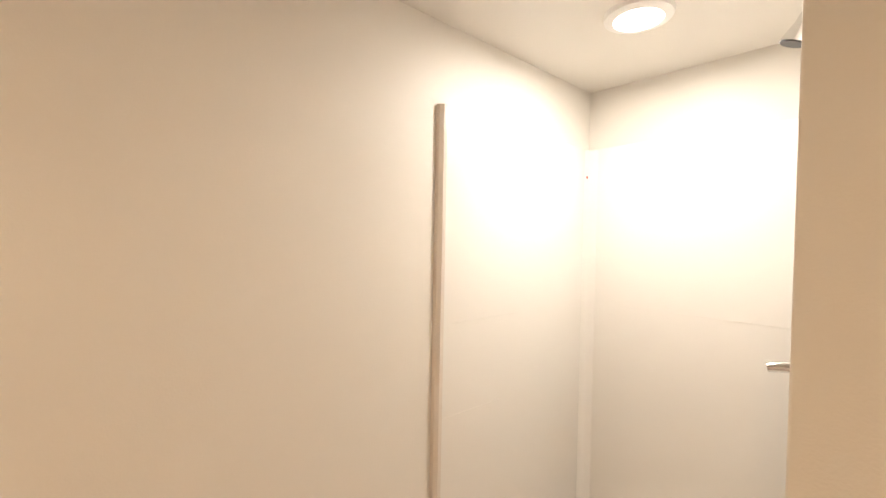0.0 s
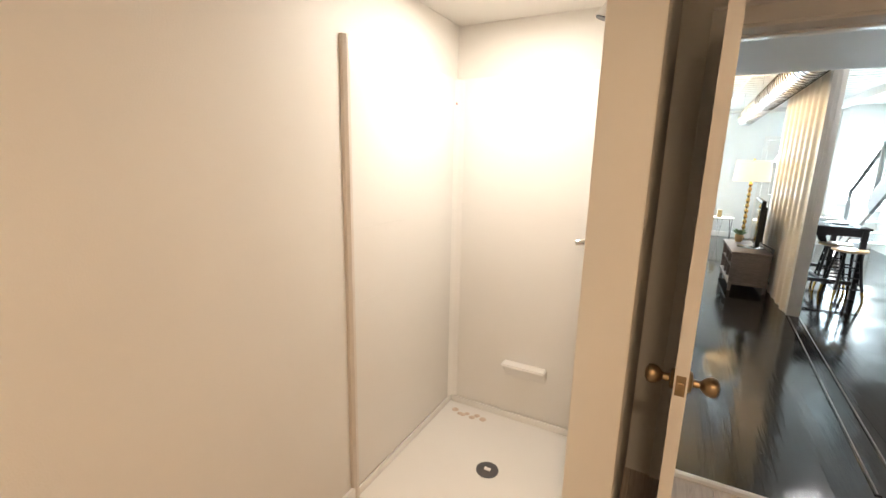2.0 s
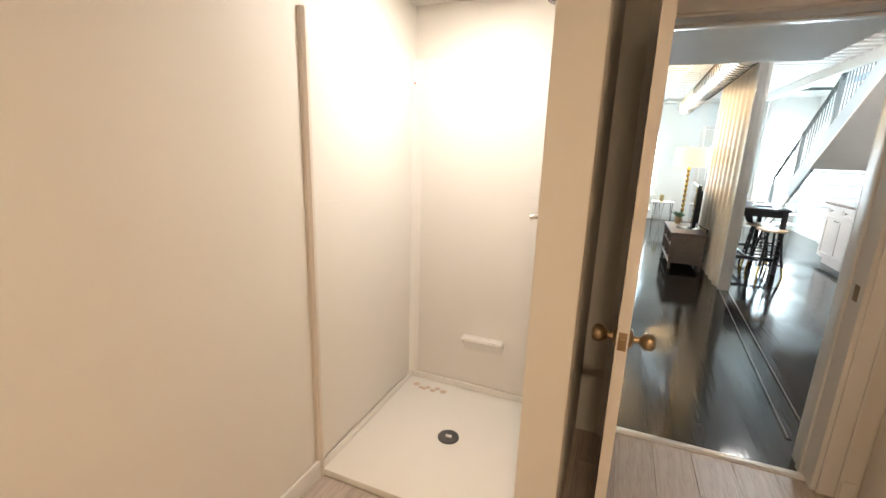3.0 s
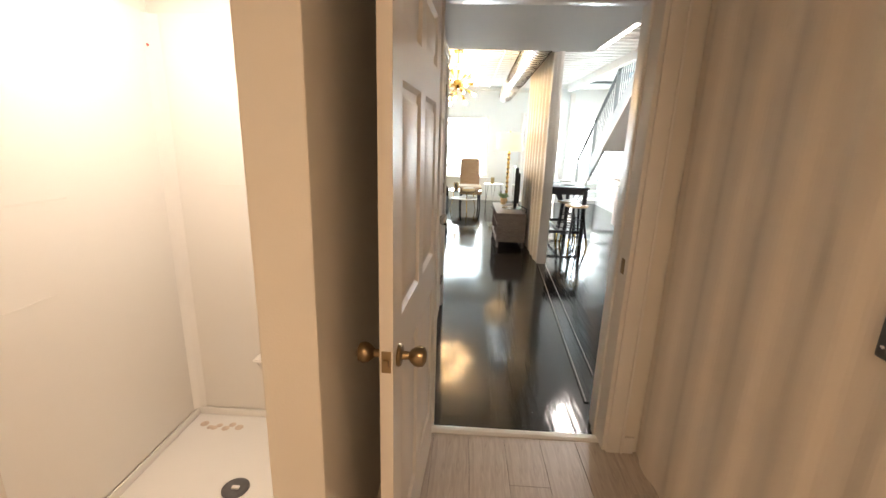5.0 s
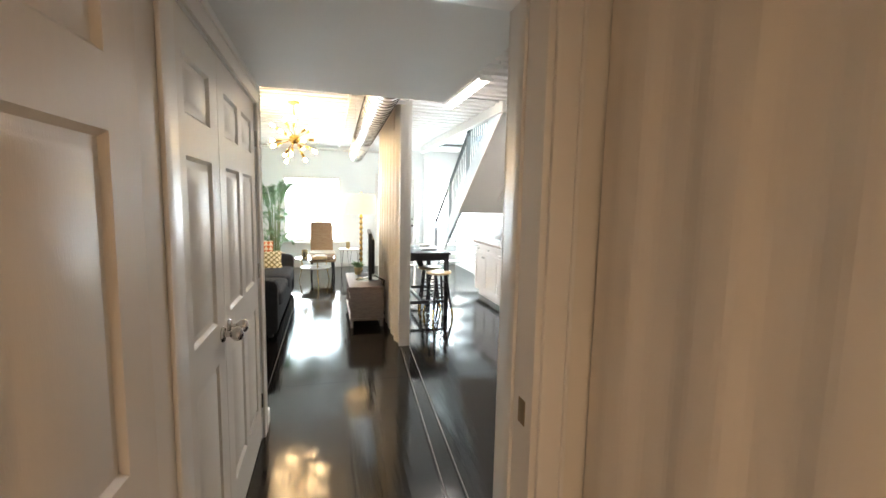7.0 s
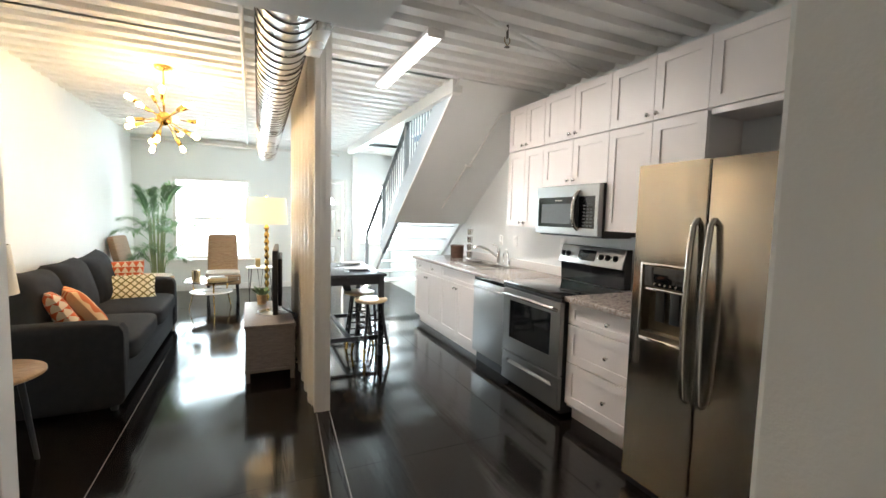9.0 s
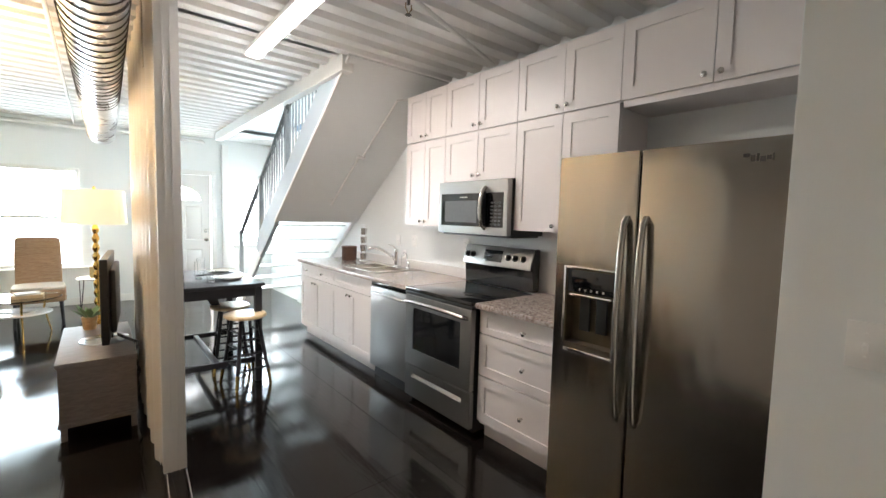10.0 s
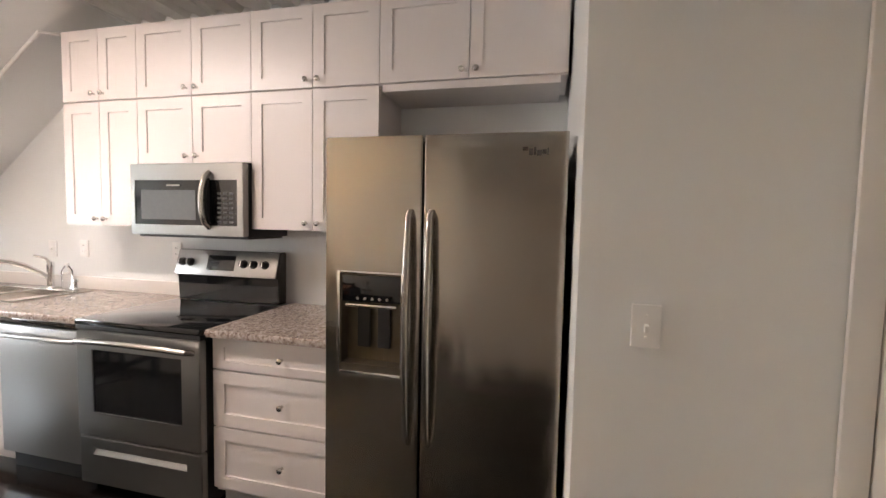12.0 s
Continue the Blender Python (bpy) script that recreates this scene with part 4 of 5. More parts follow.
part("dispenser_ledge", box(FX + 0.0, dy0 + 0.02, 1.105, FX + 0.035, dy1 - 0.02, 1.118, 0.004), CHROME, dp, "chrome ledge", True)
for k in range(5):
    part("button", lathe([(0, 0), (0.007, 0), (0.006, 0.003), (0, 0.003)], (FX + 0.003, 1.52 + k * 0.03, 1.14), 12, None, "-x"), NICKEL, dp, "", True)
for y in (1.545, 1.63):
    part("paddle", box(FX + 0.035, y - 0.026, 0.94, FX + 0.05, y + 0.026, 1.10, 0.006), BLACKPLASTIC, dp, "dark paddle", True)
part("drip_tray", boxes((FX - 0.002, dy0 + 0.006, dz0 + 0.02, FX + 0.058, dy1 - 0.006, dz0 + 0.028)), DISPG, dp, "", True, False)
for y, own, mir in ((FM + 0.045, fl, 1), (FM - 0.035, frd, -1)):
    hp = [(FX + 0.002, y, 0.60), (FX - 0.026, y, 0.625), (FX - 0.040, y, 0.74), (FX - 0.048, y, 0.92), (FX - 0.051, y, 1.05), (FX - 0.048, y, 1.18), (FX - 0.040, y, 1.34), (FX - 0.028, y, 1.45), (FX + 0.002, y, 1.475)]
    part("handle", rod(hp, 0.0142, 14), HSTEEL, own, "long curved steel handle", True)
lg = bmesh.new()
for k, (a, b, z, h) in enumerate(((1.03, 1.012, 1.692, 0.012), (1.008, 0.995, 1.676, 0.022), (0.992, 0.984, 1.676, 0.026), (0.981, 0.966, 1.674, 0.018), (0.963, 0.950, 1.680, 0.014), (0.947, 0.942, 1.676, 0.024))):
    box(FX - 0.003, b, z, FX + 0.001, a, z + h, 0.001, lg)
part("badge", lg, DARKSEAM, frd, "small metal badge", True)

# things on the worktop and the kitchen wall
can = thing("canister", (3.17, 5.20, 0.912), "dark woven round canister with a wire handle", "canister")
part("body", lathe([(0, 0), (0.085, 0), (0.088, 0.01), (0.086, 0.05), (0.089, 0.06), (0.086, 0.11), (0.089, 0.12), (0.088, 0.165), (0.08, 0.172), (0.0, 0.17)], (0, 0, 0), 28), DARKWOOD, can)
part("rim", lathe([(0.086, 0.15), (0.094, 0.153), (0.094, 0.165), (0.086, 0.168)], (0, 0, 0), 28), DARKWOOD, can)
hold = thing("cup_rack", (3.28, 5.05, 0.912), "silver wire rack holding stacked metal cups", "rack")
for k in range(4):
    part("cup", lathe([(0.0, 0.0), (0.032, 0.0), (0.040, 0.06), (0.041, 0.074), (0.038, 0.074), (0.030, 0.006), (0.0, 0.006)], (0, 0, 0.015 + k * 0.10), 18, None, "z"), NICKEL, hold)
for dy in (-0.048, 0.048):
    part("upright", rod([(0.0, dy, 0.0), (0.0, dy, 0.42)], 0.005, 8), CHROME, hold)
part("top_bar", rod([(0, -0.048, 0.418), (0, 0.048, 0.418)], 0.005, 8), CHROME, hold)
part("base_plate", lathe([(0, 0), (0.06, 0), (0.058, 0.008), (0, 0.01)], (0, 0, 0), 24), CHROME, hold)


def outlet(x, y, z, label, toggle=False, category="outlet"):
    o = thing("outlet" if not toggle else "light_switch", (x, y, z), label, category)
    part("cover_plate", box(-0.011, -0.038, -0.060, -0.0005, 0.037, 0.059, 0.002), PLATEWHITE, o)
    if toggle:
        part("toggle", placed(box(-0.024, -0.005, -0.011, -0.010, 0.005, 0.011, 0.002), Matrix.Rotation(radians(-18), 4, "Y")), PLATEWHITE, o)
        for dz in (-0.03, 0.03):
            part("screw", lathe([(0, 0), (0.0035, 0), (0.003, 0.0015), (0, 0.002)], (-0.011, 0, dz), 10, None, "-x"), PLATEWHITE, o)
    else:
        for dz in (-0.021, 0.021):
            s = part("socket", lathe([(0, 0), (0.016, 0), (0.0155, 0.002), (0, 0.002)], (-0.011, 0, dz), 18, None, "-x"), PLATEWHITE, o)
            part("slot", boxes((-0.0135, 0.005, dz - 0.005, -0.0128, 0.007, dz + 0.006), (-0.0135, -0.007, dz - 0.005, -0.0128, -0.005, dz + 0.006)), BLACKPLASTIC, s, "", False, False)


outlet(RX, 4.17, 1.20, "white double socket on the kitchen wall")
outlet(RX, 4.47, 1.19, "white switch plate on the kitchen wall", True, "switch")
outlet(RX, 3.36, 1.21, "white double socket beside the range")
outlet(2.30, 0.667, 1.165, "white toggle light switch on a plain wall", True, "switch")


# ================= partition, duct, ceiling fittings =================
prt = thing("partition", (1.11, 4.1, 0), "corrugated sheet partition with a white end post", "partition", kind="structure")
part("end_post", boxes((1.056, 3.225, 0, 1.168, 3.25, 2.72), (1.062, 3.25, 0, 1.162, 3.33, 2.72), (1.088, 3.222, 0, 1.098, 3.2249, 2.72), (1.124, 3.222, 0, 1.134, 3.2249, 2.72), bev=0.0015), TRIM, prt, "white painted post", True)
sheet = corrugated(1.70, 2.72, 0.235, 0.026)
part("sheet_left", placed(sheet, Matrix.Translation((1.066, 3.332, 0)) @ Matrix.Rotation(radians(90), 4, "Z")), SHEET, prt, "", True)
part("sheet_right", placed(corrugated(1.70, 2.72, 0.235, 0.026), Matrix.Translation((1.162, 3.332, 0)) @ Matrix.Rotation(radians(90), 4, "Z")), SHEET, prt, "", True)
part("far_post", boxes((1.056, 5.034, 0, 1.168, 5.07, 2.72), bev=0.003), TRIM, prt, "", True)
part("base_strip", boxes((1.052, 3.34, 0, 1.0555, 5.03, 0.03), bev=0.001), TRIM, prt, "", True)
part("wall_conduit", rod([(1.028, 3.50, 2.66), (1.028, 3.50, 2.35), (1.03, 3.52, 2.29), (1.034, 3.56, 2.27)], 0.006, 8), SHEET, prt, "", True)

duct = thing("duct", (0.82, 4.7, 2.41), "round galvanised spiral duct hung under the ceiling", "duct")
part("pipe", rod([(0.80, 1.92, 2.44), (0.89, 7.40, 2.40)], 0.138, 40), DUCTMETAL, duct, "", True)
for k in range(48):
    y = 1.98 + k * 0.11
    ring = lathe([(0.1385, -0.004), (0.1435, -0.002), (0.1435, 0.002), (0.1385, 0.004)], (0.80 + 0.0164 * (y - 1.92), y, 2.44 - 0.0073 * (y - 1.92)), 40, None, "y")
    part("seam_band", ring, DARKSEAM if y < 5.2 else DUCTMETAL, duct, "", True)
part("end_cap", lathe([(0.0, 0), (0.13, 0), (0.145, 0.01), (0.145, 0.05), (0.13, 0.05)], (0.89, 7.37, 2.40), 40, None, "y"), DUCTMETAL, duct, "", True)
for y in (2.6, 4.6, 6.6):
    for dx in (-0.1455, 0.1425):
        hx = 0.80 + 0.0164 * (y - 1.92) + dx
        part("hanger", boxes((hx, y, 2.42, hx + 0.003, y + 0.03, 2.719)), DUCTMETAL, duct, "", True)
br = thing("duct_register", (0.975, 2.45, 2.40), "side register box on the duct", "vent")
part("box", box(0.93, 2.25, 2.36, 1.015, 2.75, 2.50, 0.004), DUCTMETAL, br, "", True)
part("grille", boxes((1.0155, 2.28, 2.38, 1.019, 2.72, 2.48)), DARKSEAM, br, "", True)
solo("ceiling_conduit", rod([(0.60, 1.93, 2.69), (0.60, 8.86, 2.69)], 0.014, 10), CEIL, "thin white conduit along the ceiling", "pipe")
solo("far_wall_pipe", rod([(LX + 0.02, 8.80, 2.63), (-0.9, 8.80, 2.63), (2.25, 8.80, 2.63), (2.27, 8.80, 2.60)], 0.028, 12), TRIM, "white pipe along the far wall under the ceiling", "pipe")
solo("sprinkler_pipe", rod([(1.75, 2.40, 2.69), (2.185, 2.58, 2.69), (3.3, 3.0, 2.69)], 0.015, 10), CEIL, "thin white sprinkler pipe under the deck", "pipe")


def sprinkler(x, y):
    s = thing("sprinkler", (x, y, 2.60), "small metal fire sprinkler under the ceiling", "sprinkler", "ceiling sprinklers")
    part("stem", rod([(0, 0, 0.115), (0, 0, 0.03)], 0.008, 10), DARKSEAM, s)
    part("frame", rod([(-0.018, 0, 0.035), (-0.02, 0, 0.01), (0, 0, -0.02), (0.02, 0, 0.01), (0.018, 0, 0.035)], 0.004, 6), BRONZE, s)
    part("deflector", lathe([(0, -0.026), (0.018, -0.026), (0.018, -0.023), (0, -0.022)], (0, 0, 0), 14), DARKSEAM, s)


sprinkler(2.18, 2.57)
sprinkler(-0.43, 3.10)

tl = thing("tube_light", (1.795, 3.50, 2.66), "slim white ceiling strip light, lit", "ceiling light")
part("housing", box(1.733, 2.85, 2.688, 1.857, 4.15, 2.719, 0.004), PLATEWHITE, tl, "", True)
part("diffuser", extrude([(1.737, 2.688), (1.744, 2.672), (1.765, 2.664), (1.825, 2.664), (1.846, 2.672), (1.853, 2.688)], "y", 2.862, 4.138), TUBEGLOW, tl, "glowing white diffuser", True)
for y in (2.85, 4.139):
    part("end_cap", box(1.733, y, 2.662, 1.857, y + 0.011, 2.6878, 0.002), PLATEWHITE, tl, "", True)

ch = thing("chandelier", (-0.05, 4.68, 2.265), "brass sputnik chandelier with lit bulbs", "chandelier")
part("canopy", lathe([(0, 0.415), (0.03, 0.415), (0.065, 0.430), (0.07, 0.454), (0, 0.454)], (0, 0, 0), 28), GOLD, ch)
part("stem", rod([(0, 0, 0.05), (0, 0, 0.425)], 0.008, 10), GOLD, ch)
part("hub", lathe([(0.0, -0.062)] + [(0.062 * math.sin(a), -0.062 * math.cos(a)) for a in (math.pi * k / 12 for k in range(1, 12))] + [(0.0, 0.062)], (0, 0, 0), 24), GOLD, ch)
for k in range(18):
    zf = 1 - 2 * (k + 0.5) / 18
    a = k * 2.39996
    rr = math.sqrt(1 - zf * zf)
    d = Vector((rr * math.cos(a), rr * math.sin(a), zf))
    if d.z > 0.86:
        continue
    arm = part("arm", rod([d * 0.05, d * 0.19], 0.005, 8), GOLD, ch)
    part("socket", rod([d * 0.18, d * 0.20, d * 0.258], 0.015, 12, None, 0.018), GOLD, arm)
    turn = d.to_track_quat("Z", "Y").to_matrix().to_4x4()
    part("bulb", placed(lathe([(0.010, 0.0), (0.012, 0.010), (0.018, 0.030), (0.021, 0.044), (0.015, 0.060), (0.0, 0.067)], (0, 0, 0), 12), Matrix.Translation(d * 0.257) @ turn), BULBGLOW, arm, "glowing bulb")

# ================= stairs =================
S0, Z0, SL = 3.83, 2.585, 0.752
# underside stops at UY, so the bright hall replaces its lit lower end
UY, LY = 5.46, 6.05


def under(y):
    """Height of the sloping underside of the flight."""
    return Z0 - SL * (y - S0)


st = thing("staircase", (2.9, 5.6, 0), "straight staircase with a blue-grey stringer and boarded white underside", "stairs")
TOPY = S0 - 0.16
part("stringer", extrude([(TOPY, under(TOPY) + 0.015), (LY + 0.02, under(LY) - 0.02), (LY + 0.16, under(LY) + 0.10), (LY + 0.10, under(LY) + 0.26), (LY - 0.10, under(LY - 0.10) + 0.345), (TOPY, under(TOPY) + 0.345)], "x", 2.385, 2.43), STEPBLUE, st, "blue-grey stringer", True, False)
part("underside", extrude([(TOPY, under(TOPY)), (UY, under(UY)), (UY + 0.02, under(UY) + 0.03), (TOPY, under(TOPY) + 0.03)], "x", 2.376, RX - 0.004), WALL, st, "white boarded underside", True, False)
part("edge_bead", rod([(2.378, TOPY, under(TOPY)), (2.378, UY, under(UY))], 0.012, 8), TRIM, st, "white edge bead", True)
part("carriage", extrude([(UY, under(UY) + 0.03), (7.24, 0.0), (7.40, 0.0), (7.36, 0.09), (UY, under(UY) + 0.17)], "x", 3.352, RX - 0.006), WALL, st, "white wall string", True, False)
part("carriage", extrude([(LY + 0.03, under(LY + 0.03)), (7.24, 0.0), (7.40, 0.0), (7.36, 0.09), (LY + 0.17, under(LY + 0.17) + 0.16)], "x", 2.392, 2.428), WALL, st, "white outer string", True, False)
# treads left open below UY to let the hall's brightness through
for k in range(12):
    y = 7.20 - k * 0.257
    z = under(y - 0.27) + 0.10
    part("tread", box(2.432, y - 0.255, z - 0.016, RX - 0.006 if y < UY else 3.35, y + 0.02, z, 0.004), TREADWHITE, st, "white tread", True)
rail_z = lambda y: 2.565 - 0.752 * (y - 5.18)
part("handrail", rod([(2.415, 4.7, rail_z(4.7)), (2.415, 7.06, rail_z(7.06))], 0.024, 10), RAILGREY, st, "dark grey handrail", True)
part("lower_rail", rod([(2.415, 4.5, rail_z(4.5) - 0.06), (2.415, 7.06, rail_z(7.06) - 0.06)], 0.008, 8), RAILGREY, st, "", True)
for y, top in ((5.18, rail_z(5.18) + 0.05), (6.13, rail_z(6.13) + 0.06), (7.06, rail_z(7.06) + 0.05)):
    part("newel", box(2.392, y - 0.025, max(0.0, under(y) + 0.28) if y < LY + 0.2 else 0.0, 2.438, y + 0.025, top, 0.004), NEWELGREY, st, "grey newel post", True)
for k in range(26):
    y = 4.15 + k * 0.085
    part("baluster", rod([(2.415, y, under(y) + 0.33), (2.415, y, min(rail_z(y), 3.0))], 0.008, 8), NEWELGREY, st, "", True)
sc = thing("stair_conduit", (2.95, 4.4, under(4.4)), "white conduit with a junction elbow under the stairs", "pipe")
part("upper_run", rod([(3.12, 3.86, under(3.86) - 0.016), (2.98, 3.90, under(3.90) - 0.016), (2.96, 4.50, under(4.50) - 0.018)], 0.011, 8), TRIM, sc, "", True)
part("elbow", box(2.90, 4.49, under(4.51) - 0.045, 2.985, 4.54, under(4.51) - 0.004, 0.008), TRIM, sc, "", True)
part("lower_run", rod([(2.92, 4.53, under(4.53) - 0.02), (2.92, 5.15, under(5.15) - 0.018), (2.92, 5.17, under(5.17))], 0.011, 8), TRIM, sc, "", True)

# ================= windows and front door in the far wall =================


def window(name, x0, x1, z0, z1, label):
    w = tagged(new(name), label, "window", "", "structure")
    w.matrix_basis = pose((x0 + x1) / 2, FY + 0.06, z0)
    f = part("window_frame", boxes((x0, FY + 0.03, z0, x0 + 0.05, FY + 0.10, z1), (x1 - 0.05, FY + 0.03, z0, x1, FY + 0.10, z1), (x0 + 0.05, FY + 0.03, z1 - 0.05, x1 - 0.05, FY + 0.10, z1),
                                   (x0 + 0.05, FY + 0.03, z0, x1 - 0.05, FY + 0.10, z0 + 0.05), (x0 + 0.05, FY + 0.045, (z0 + z1) / 2 - 0.02, x1 - 0.05, FY + 0.09, (z0 + z1) / 2 + 0.02), bev=0.003), TRIM, w, "", True)
    part("window_sill", box(x0 - 0.06, FY - 0.06, z0 - 0.035, x1 + 0.06, FY + 0.028, z0 - 0.002, 0.005), TRIM, w, "", True)
    for a, b in ((z0 + 0.05, (z0 + z1) / 2 - 0.02), ((z0 + z1) / 2 + 0.02, z1 - 0.05)):
        p = part("pane", boxes((x0 + 0.05, FY + 0.064, a, x1 - 0.05, FY + 0.068, b)), PANE, f, "", True, False)
        p.visible_shadow = False


window("window_1", WX0, WX1, WZ0, WZ1, "large white sash window, over-bright with daylight")
window("window_2", HX0, HX1, HZ0, HZ1, "narrow white sash window beside the stairs")

fd = tagged(new("door_4"), "closed white panelled front door with a fanlight", "door", "", "structure")
fd.matrix_basis = pose(DX0 + 0.02, FY + 0.05, 0.01)
w, h = DX1 - DX0 - 0.04, DZ - 0.02
leaf = part("door_leaf", panelled(w, h, 0.045, [(0.13, 0.20, 0.38, 0.78), (w - 0.38, 0.20, w - 0.13, 0.78), (0.13, 0.95, 0.38, 1.52), (w - 0.38, 0.95, w - 0.13, 1.52)]), TRIM, fd)
fan = [(w / 2 + 0.30 * math.cos(math.pi * k / 14), 1.62 + 0.24 * math.sin(math.pi * k / 14)) for k in range(15)]
# fanlight is a glowing plate that stands in for daylight behind glass
part("fanlight", extrude(fan, "y", -0.027, -0.023), SKYGLOW, leaf, "half-round glass, glowing in place of daylight")
part("fanlight_rim", rod([(x, -0.027, z) for x, z in fan] + [(fan[0][0], -0.027, fan[0][1])], 0.012, 8), TRIM, leaf)
part("door_knob", lathe(KNOB, (w - 0.07, -0.0225, 0.95), 18, None, "-y"), NICKEL, leaf, "nickel knob")
part("deadbolt", lathe([(0, 0), (0.03, 0), (0.026, 0.012), (0, 0.015)], (w - 0.07, -0.0225, 1.10), 18, None, "-y"), NICKEL, leaf)
casing("front_door_casing", [(DX0 - 0.07, FY - 0.016, 0, DX0 + 0.01, FY - 0.0025, DZ + 0.07), (DX1 - 0.01, FY - 0.016, 0, DX1 + 0.07, FY - 0.0025, DZ + 0.07), (DX0 + 0.01, FY - 0.016, DZ - 0.01, DX1 - 0.01, FY - 0.0025, DZ + 0.07)], "white casing round the front door")
casing("corner_board", [(2.55, FY - 0.05, 0, 2.66, FY - 0.0025, 2.62)], "white upright board beside the front door")


# ================= living room =================
def cushion(w, d, h, puff=0.25, p=5.0, n=10):
    """A stuffed block: w x d x h, centred, with rounded sides and a crowned top."""
    bm = bmesh.new()
    bmesh.ops.create_cube(bm, size=2)
    bmesh.ops.subdivide_edges(bm, edges=bm.edges[:], cuts=n, use_grid_fill=True)
    for v in bm.verts:
        x, y, z = v.co
        k = (abs(x) ** p + abs(y) ** p + abs(z) ** p) ** (1 / p)
        x, y, z = x / k, y / k, z / k
        crown = (1 - x * x) * (1 - y * y)
        z *= 1 + puff * crown - puff * 0.3
        wob = noise.noise(Vector((x * 1.7 + w, y * 1.7 + d, z * 1.7))) * 0.02
        v.co = (x * w / 2 * (1 + wob), y * d / 2 * (1 + wob), z * h / 2)
    return bm


def pillow_mesh(w, h, t):
    bm = bmesh.new()
    n = 16
    for s in (1, -1):
        g = {}
        for i in range(n + 1):
            for k in range(n + 1):
                u, v = 2 * i / n - 1, 2 * k / n - 1
                f = max(0, (1 - u ** 4)) ** 0.5 * max(0, (1 - v ** 4)) ** 0.5
                pull = 1 - 0.06 * (1 - abs(u * v))
                wr = 0.05 * noise.noise(Vector((u * 3, v * 3, s + w)))
                g[i, k] = bm.verts.new((u * w / 2 * pull, s * t / 2 * f * (1 + wr), v * h / 2 * pull))
        for i in range(n):
            for k in range(n):
                bm.faces.new((g[i, k], g[i + 1, k], g[i + 1, k + 1], g[i, k + 1]))
    bmesh.ops.remove_doubles(bm, verts=bm.verts[:], dist=0.0006)
    return bm


def pattern(name, a, b, kind, n=14.0):
    """Printed cloth: rows of triangles, a diamond lattice, or loose scrolls."""
    m = mat(name, a, 0.9, 0, 0, 4, 0.4, 380, spec=0.2)
    nd, l = m.node_tree.nodes, m.node_tree.links
    mix = [x for x in nd if x.type == "MIX"][0]
    mix.inputs["A"].default_value, mix.inputs["B"].default_value = (*a, 1), (*b, 1)
    tc, sp = nd.new("ShaderNodeTexCoord"), nd.new("ShaderNodeSeparateXYZ")
    l.new(tc.outputs["Object"], sp.inputs[0])

    def op(kind, x, y=None):
        o = nd.new("ShaderNodeMath")
        o.operation = kind
        for i, v in enumerate((x, y)):
            if v is None:
                continue
            if isinstance(v, (int, float)):
                o.inputs[i].default_value = v
            else:
                l.new(v, o.inputs[i])
        return o.outputs[0]
    x, z = sp.outputs["X"], sp.outputs["Z"]
    if kind == "triangles":
        f = op("FRACT", op("MULTIPLY", op("ADD", x, 5.0), n))
        g = op("FRACT", op("MULTIPLY", op("ADD", z, 5.0), n))
        out = op("GREATER_THAN", g, op("ABSOLUTE", op("SUBTRACT", op("MULTIPLY", f, 2.0), 1.0)))
    elif kind == "lattice":
        p = op("FRACT", op("MULTIPLY", op("ADD", op("ADD", x, z), 5.0), n))
        q = op("FRACT", op("MULTIPLY", op("ADD", op("SUBTRACT", x, z), 5.0), n))
        out = op("MAXIMUM", op("LESS_THAN", p, 0.24), op("LESS_THAN", q, 0.24))
    else:
        wv = nd.new("ShaderNodeTexWave")
        wv.inputs["Scale"].default_value, wv.inputs["Distortion"].default_value = n, 9.0
        l.new(tc.outputs["Object"], wv.inputs["Vector"])
        out = op("GREATER_THAN", wv.outputs["Fac"], 0.5)
    l.new(out, mix.inputs["Factor"])
    return m


SY_0, SY_1, SXF = 3.74, 6.20, -0.185
sofa = thing("sofa", (-0.65, 4.97, 0), "charcoal fabric sofa with loose back cushions", "sofa")
for y0 in (SY_0, SY_1 - 0.19):
    bm = placed(cushion(0.93, 0.19, 0.62, 0.05, 11.0), Matrix.Translation((-0.655, y0 + 0.095, 0.335)))
    part("arm", bm, SOFAGREY, sofa, "", True)
part("base", box(-1.10, SY_0 + 0.17, 0.035, SXF - 0.03, SY_1 - 0.17, 0.30, 0.02, None, 3), SOFAGREY, sofa, "", True)
part("back", placed(cushion(0.22, 2.14, 0.72, 0.04), Matrix.Translation((-1.03, (SY_0 + SY_1) / 2, 0.43))), SOFAGREY, sofa, "", True)
half = (SY_1 - SY_0 - 0.36) / 2
for k in range(2):
    part("seat_cushion", placed(cushion(0.82, half - 0.006, 0.20, 0.28, 8.0), Matrix.Translation((-0.575, SY_0 + 0.18 + half * (k + 0.5), 0.385))), SOFAGREY, sofa, "", True)
for k in range(3):
    bw = (SY_1 - SY_0 - 0.36) / 3
    m = Matrix.Translation((-0.86, SY_0 + 0.18 + bw * (k + 0.5), 0.70)) @ Matrix.Rotation(radians(-14), 4, "Y") @ Matrix.Rotation(radians(4 * (k - 1)), 4, "X")
    bm = placed(pillow_mesh(bw * 1.05, 0.56, 0.30), Matrix.Rotation(radians(90), 4, "Z"))
    part("back_cushion", placed(bm, m), SOFAGREY, sofa, "", True)
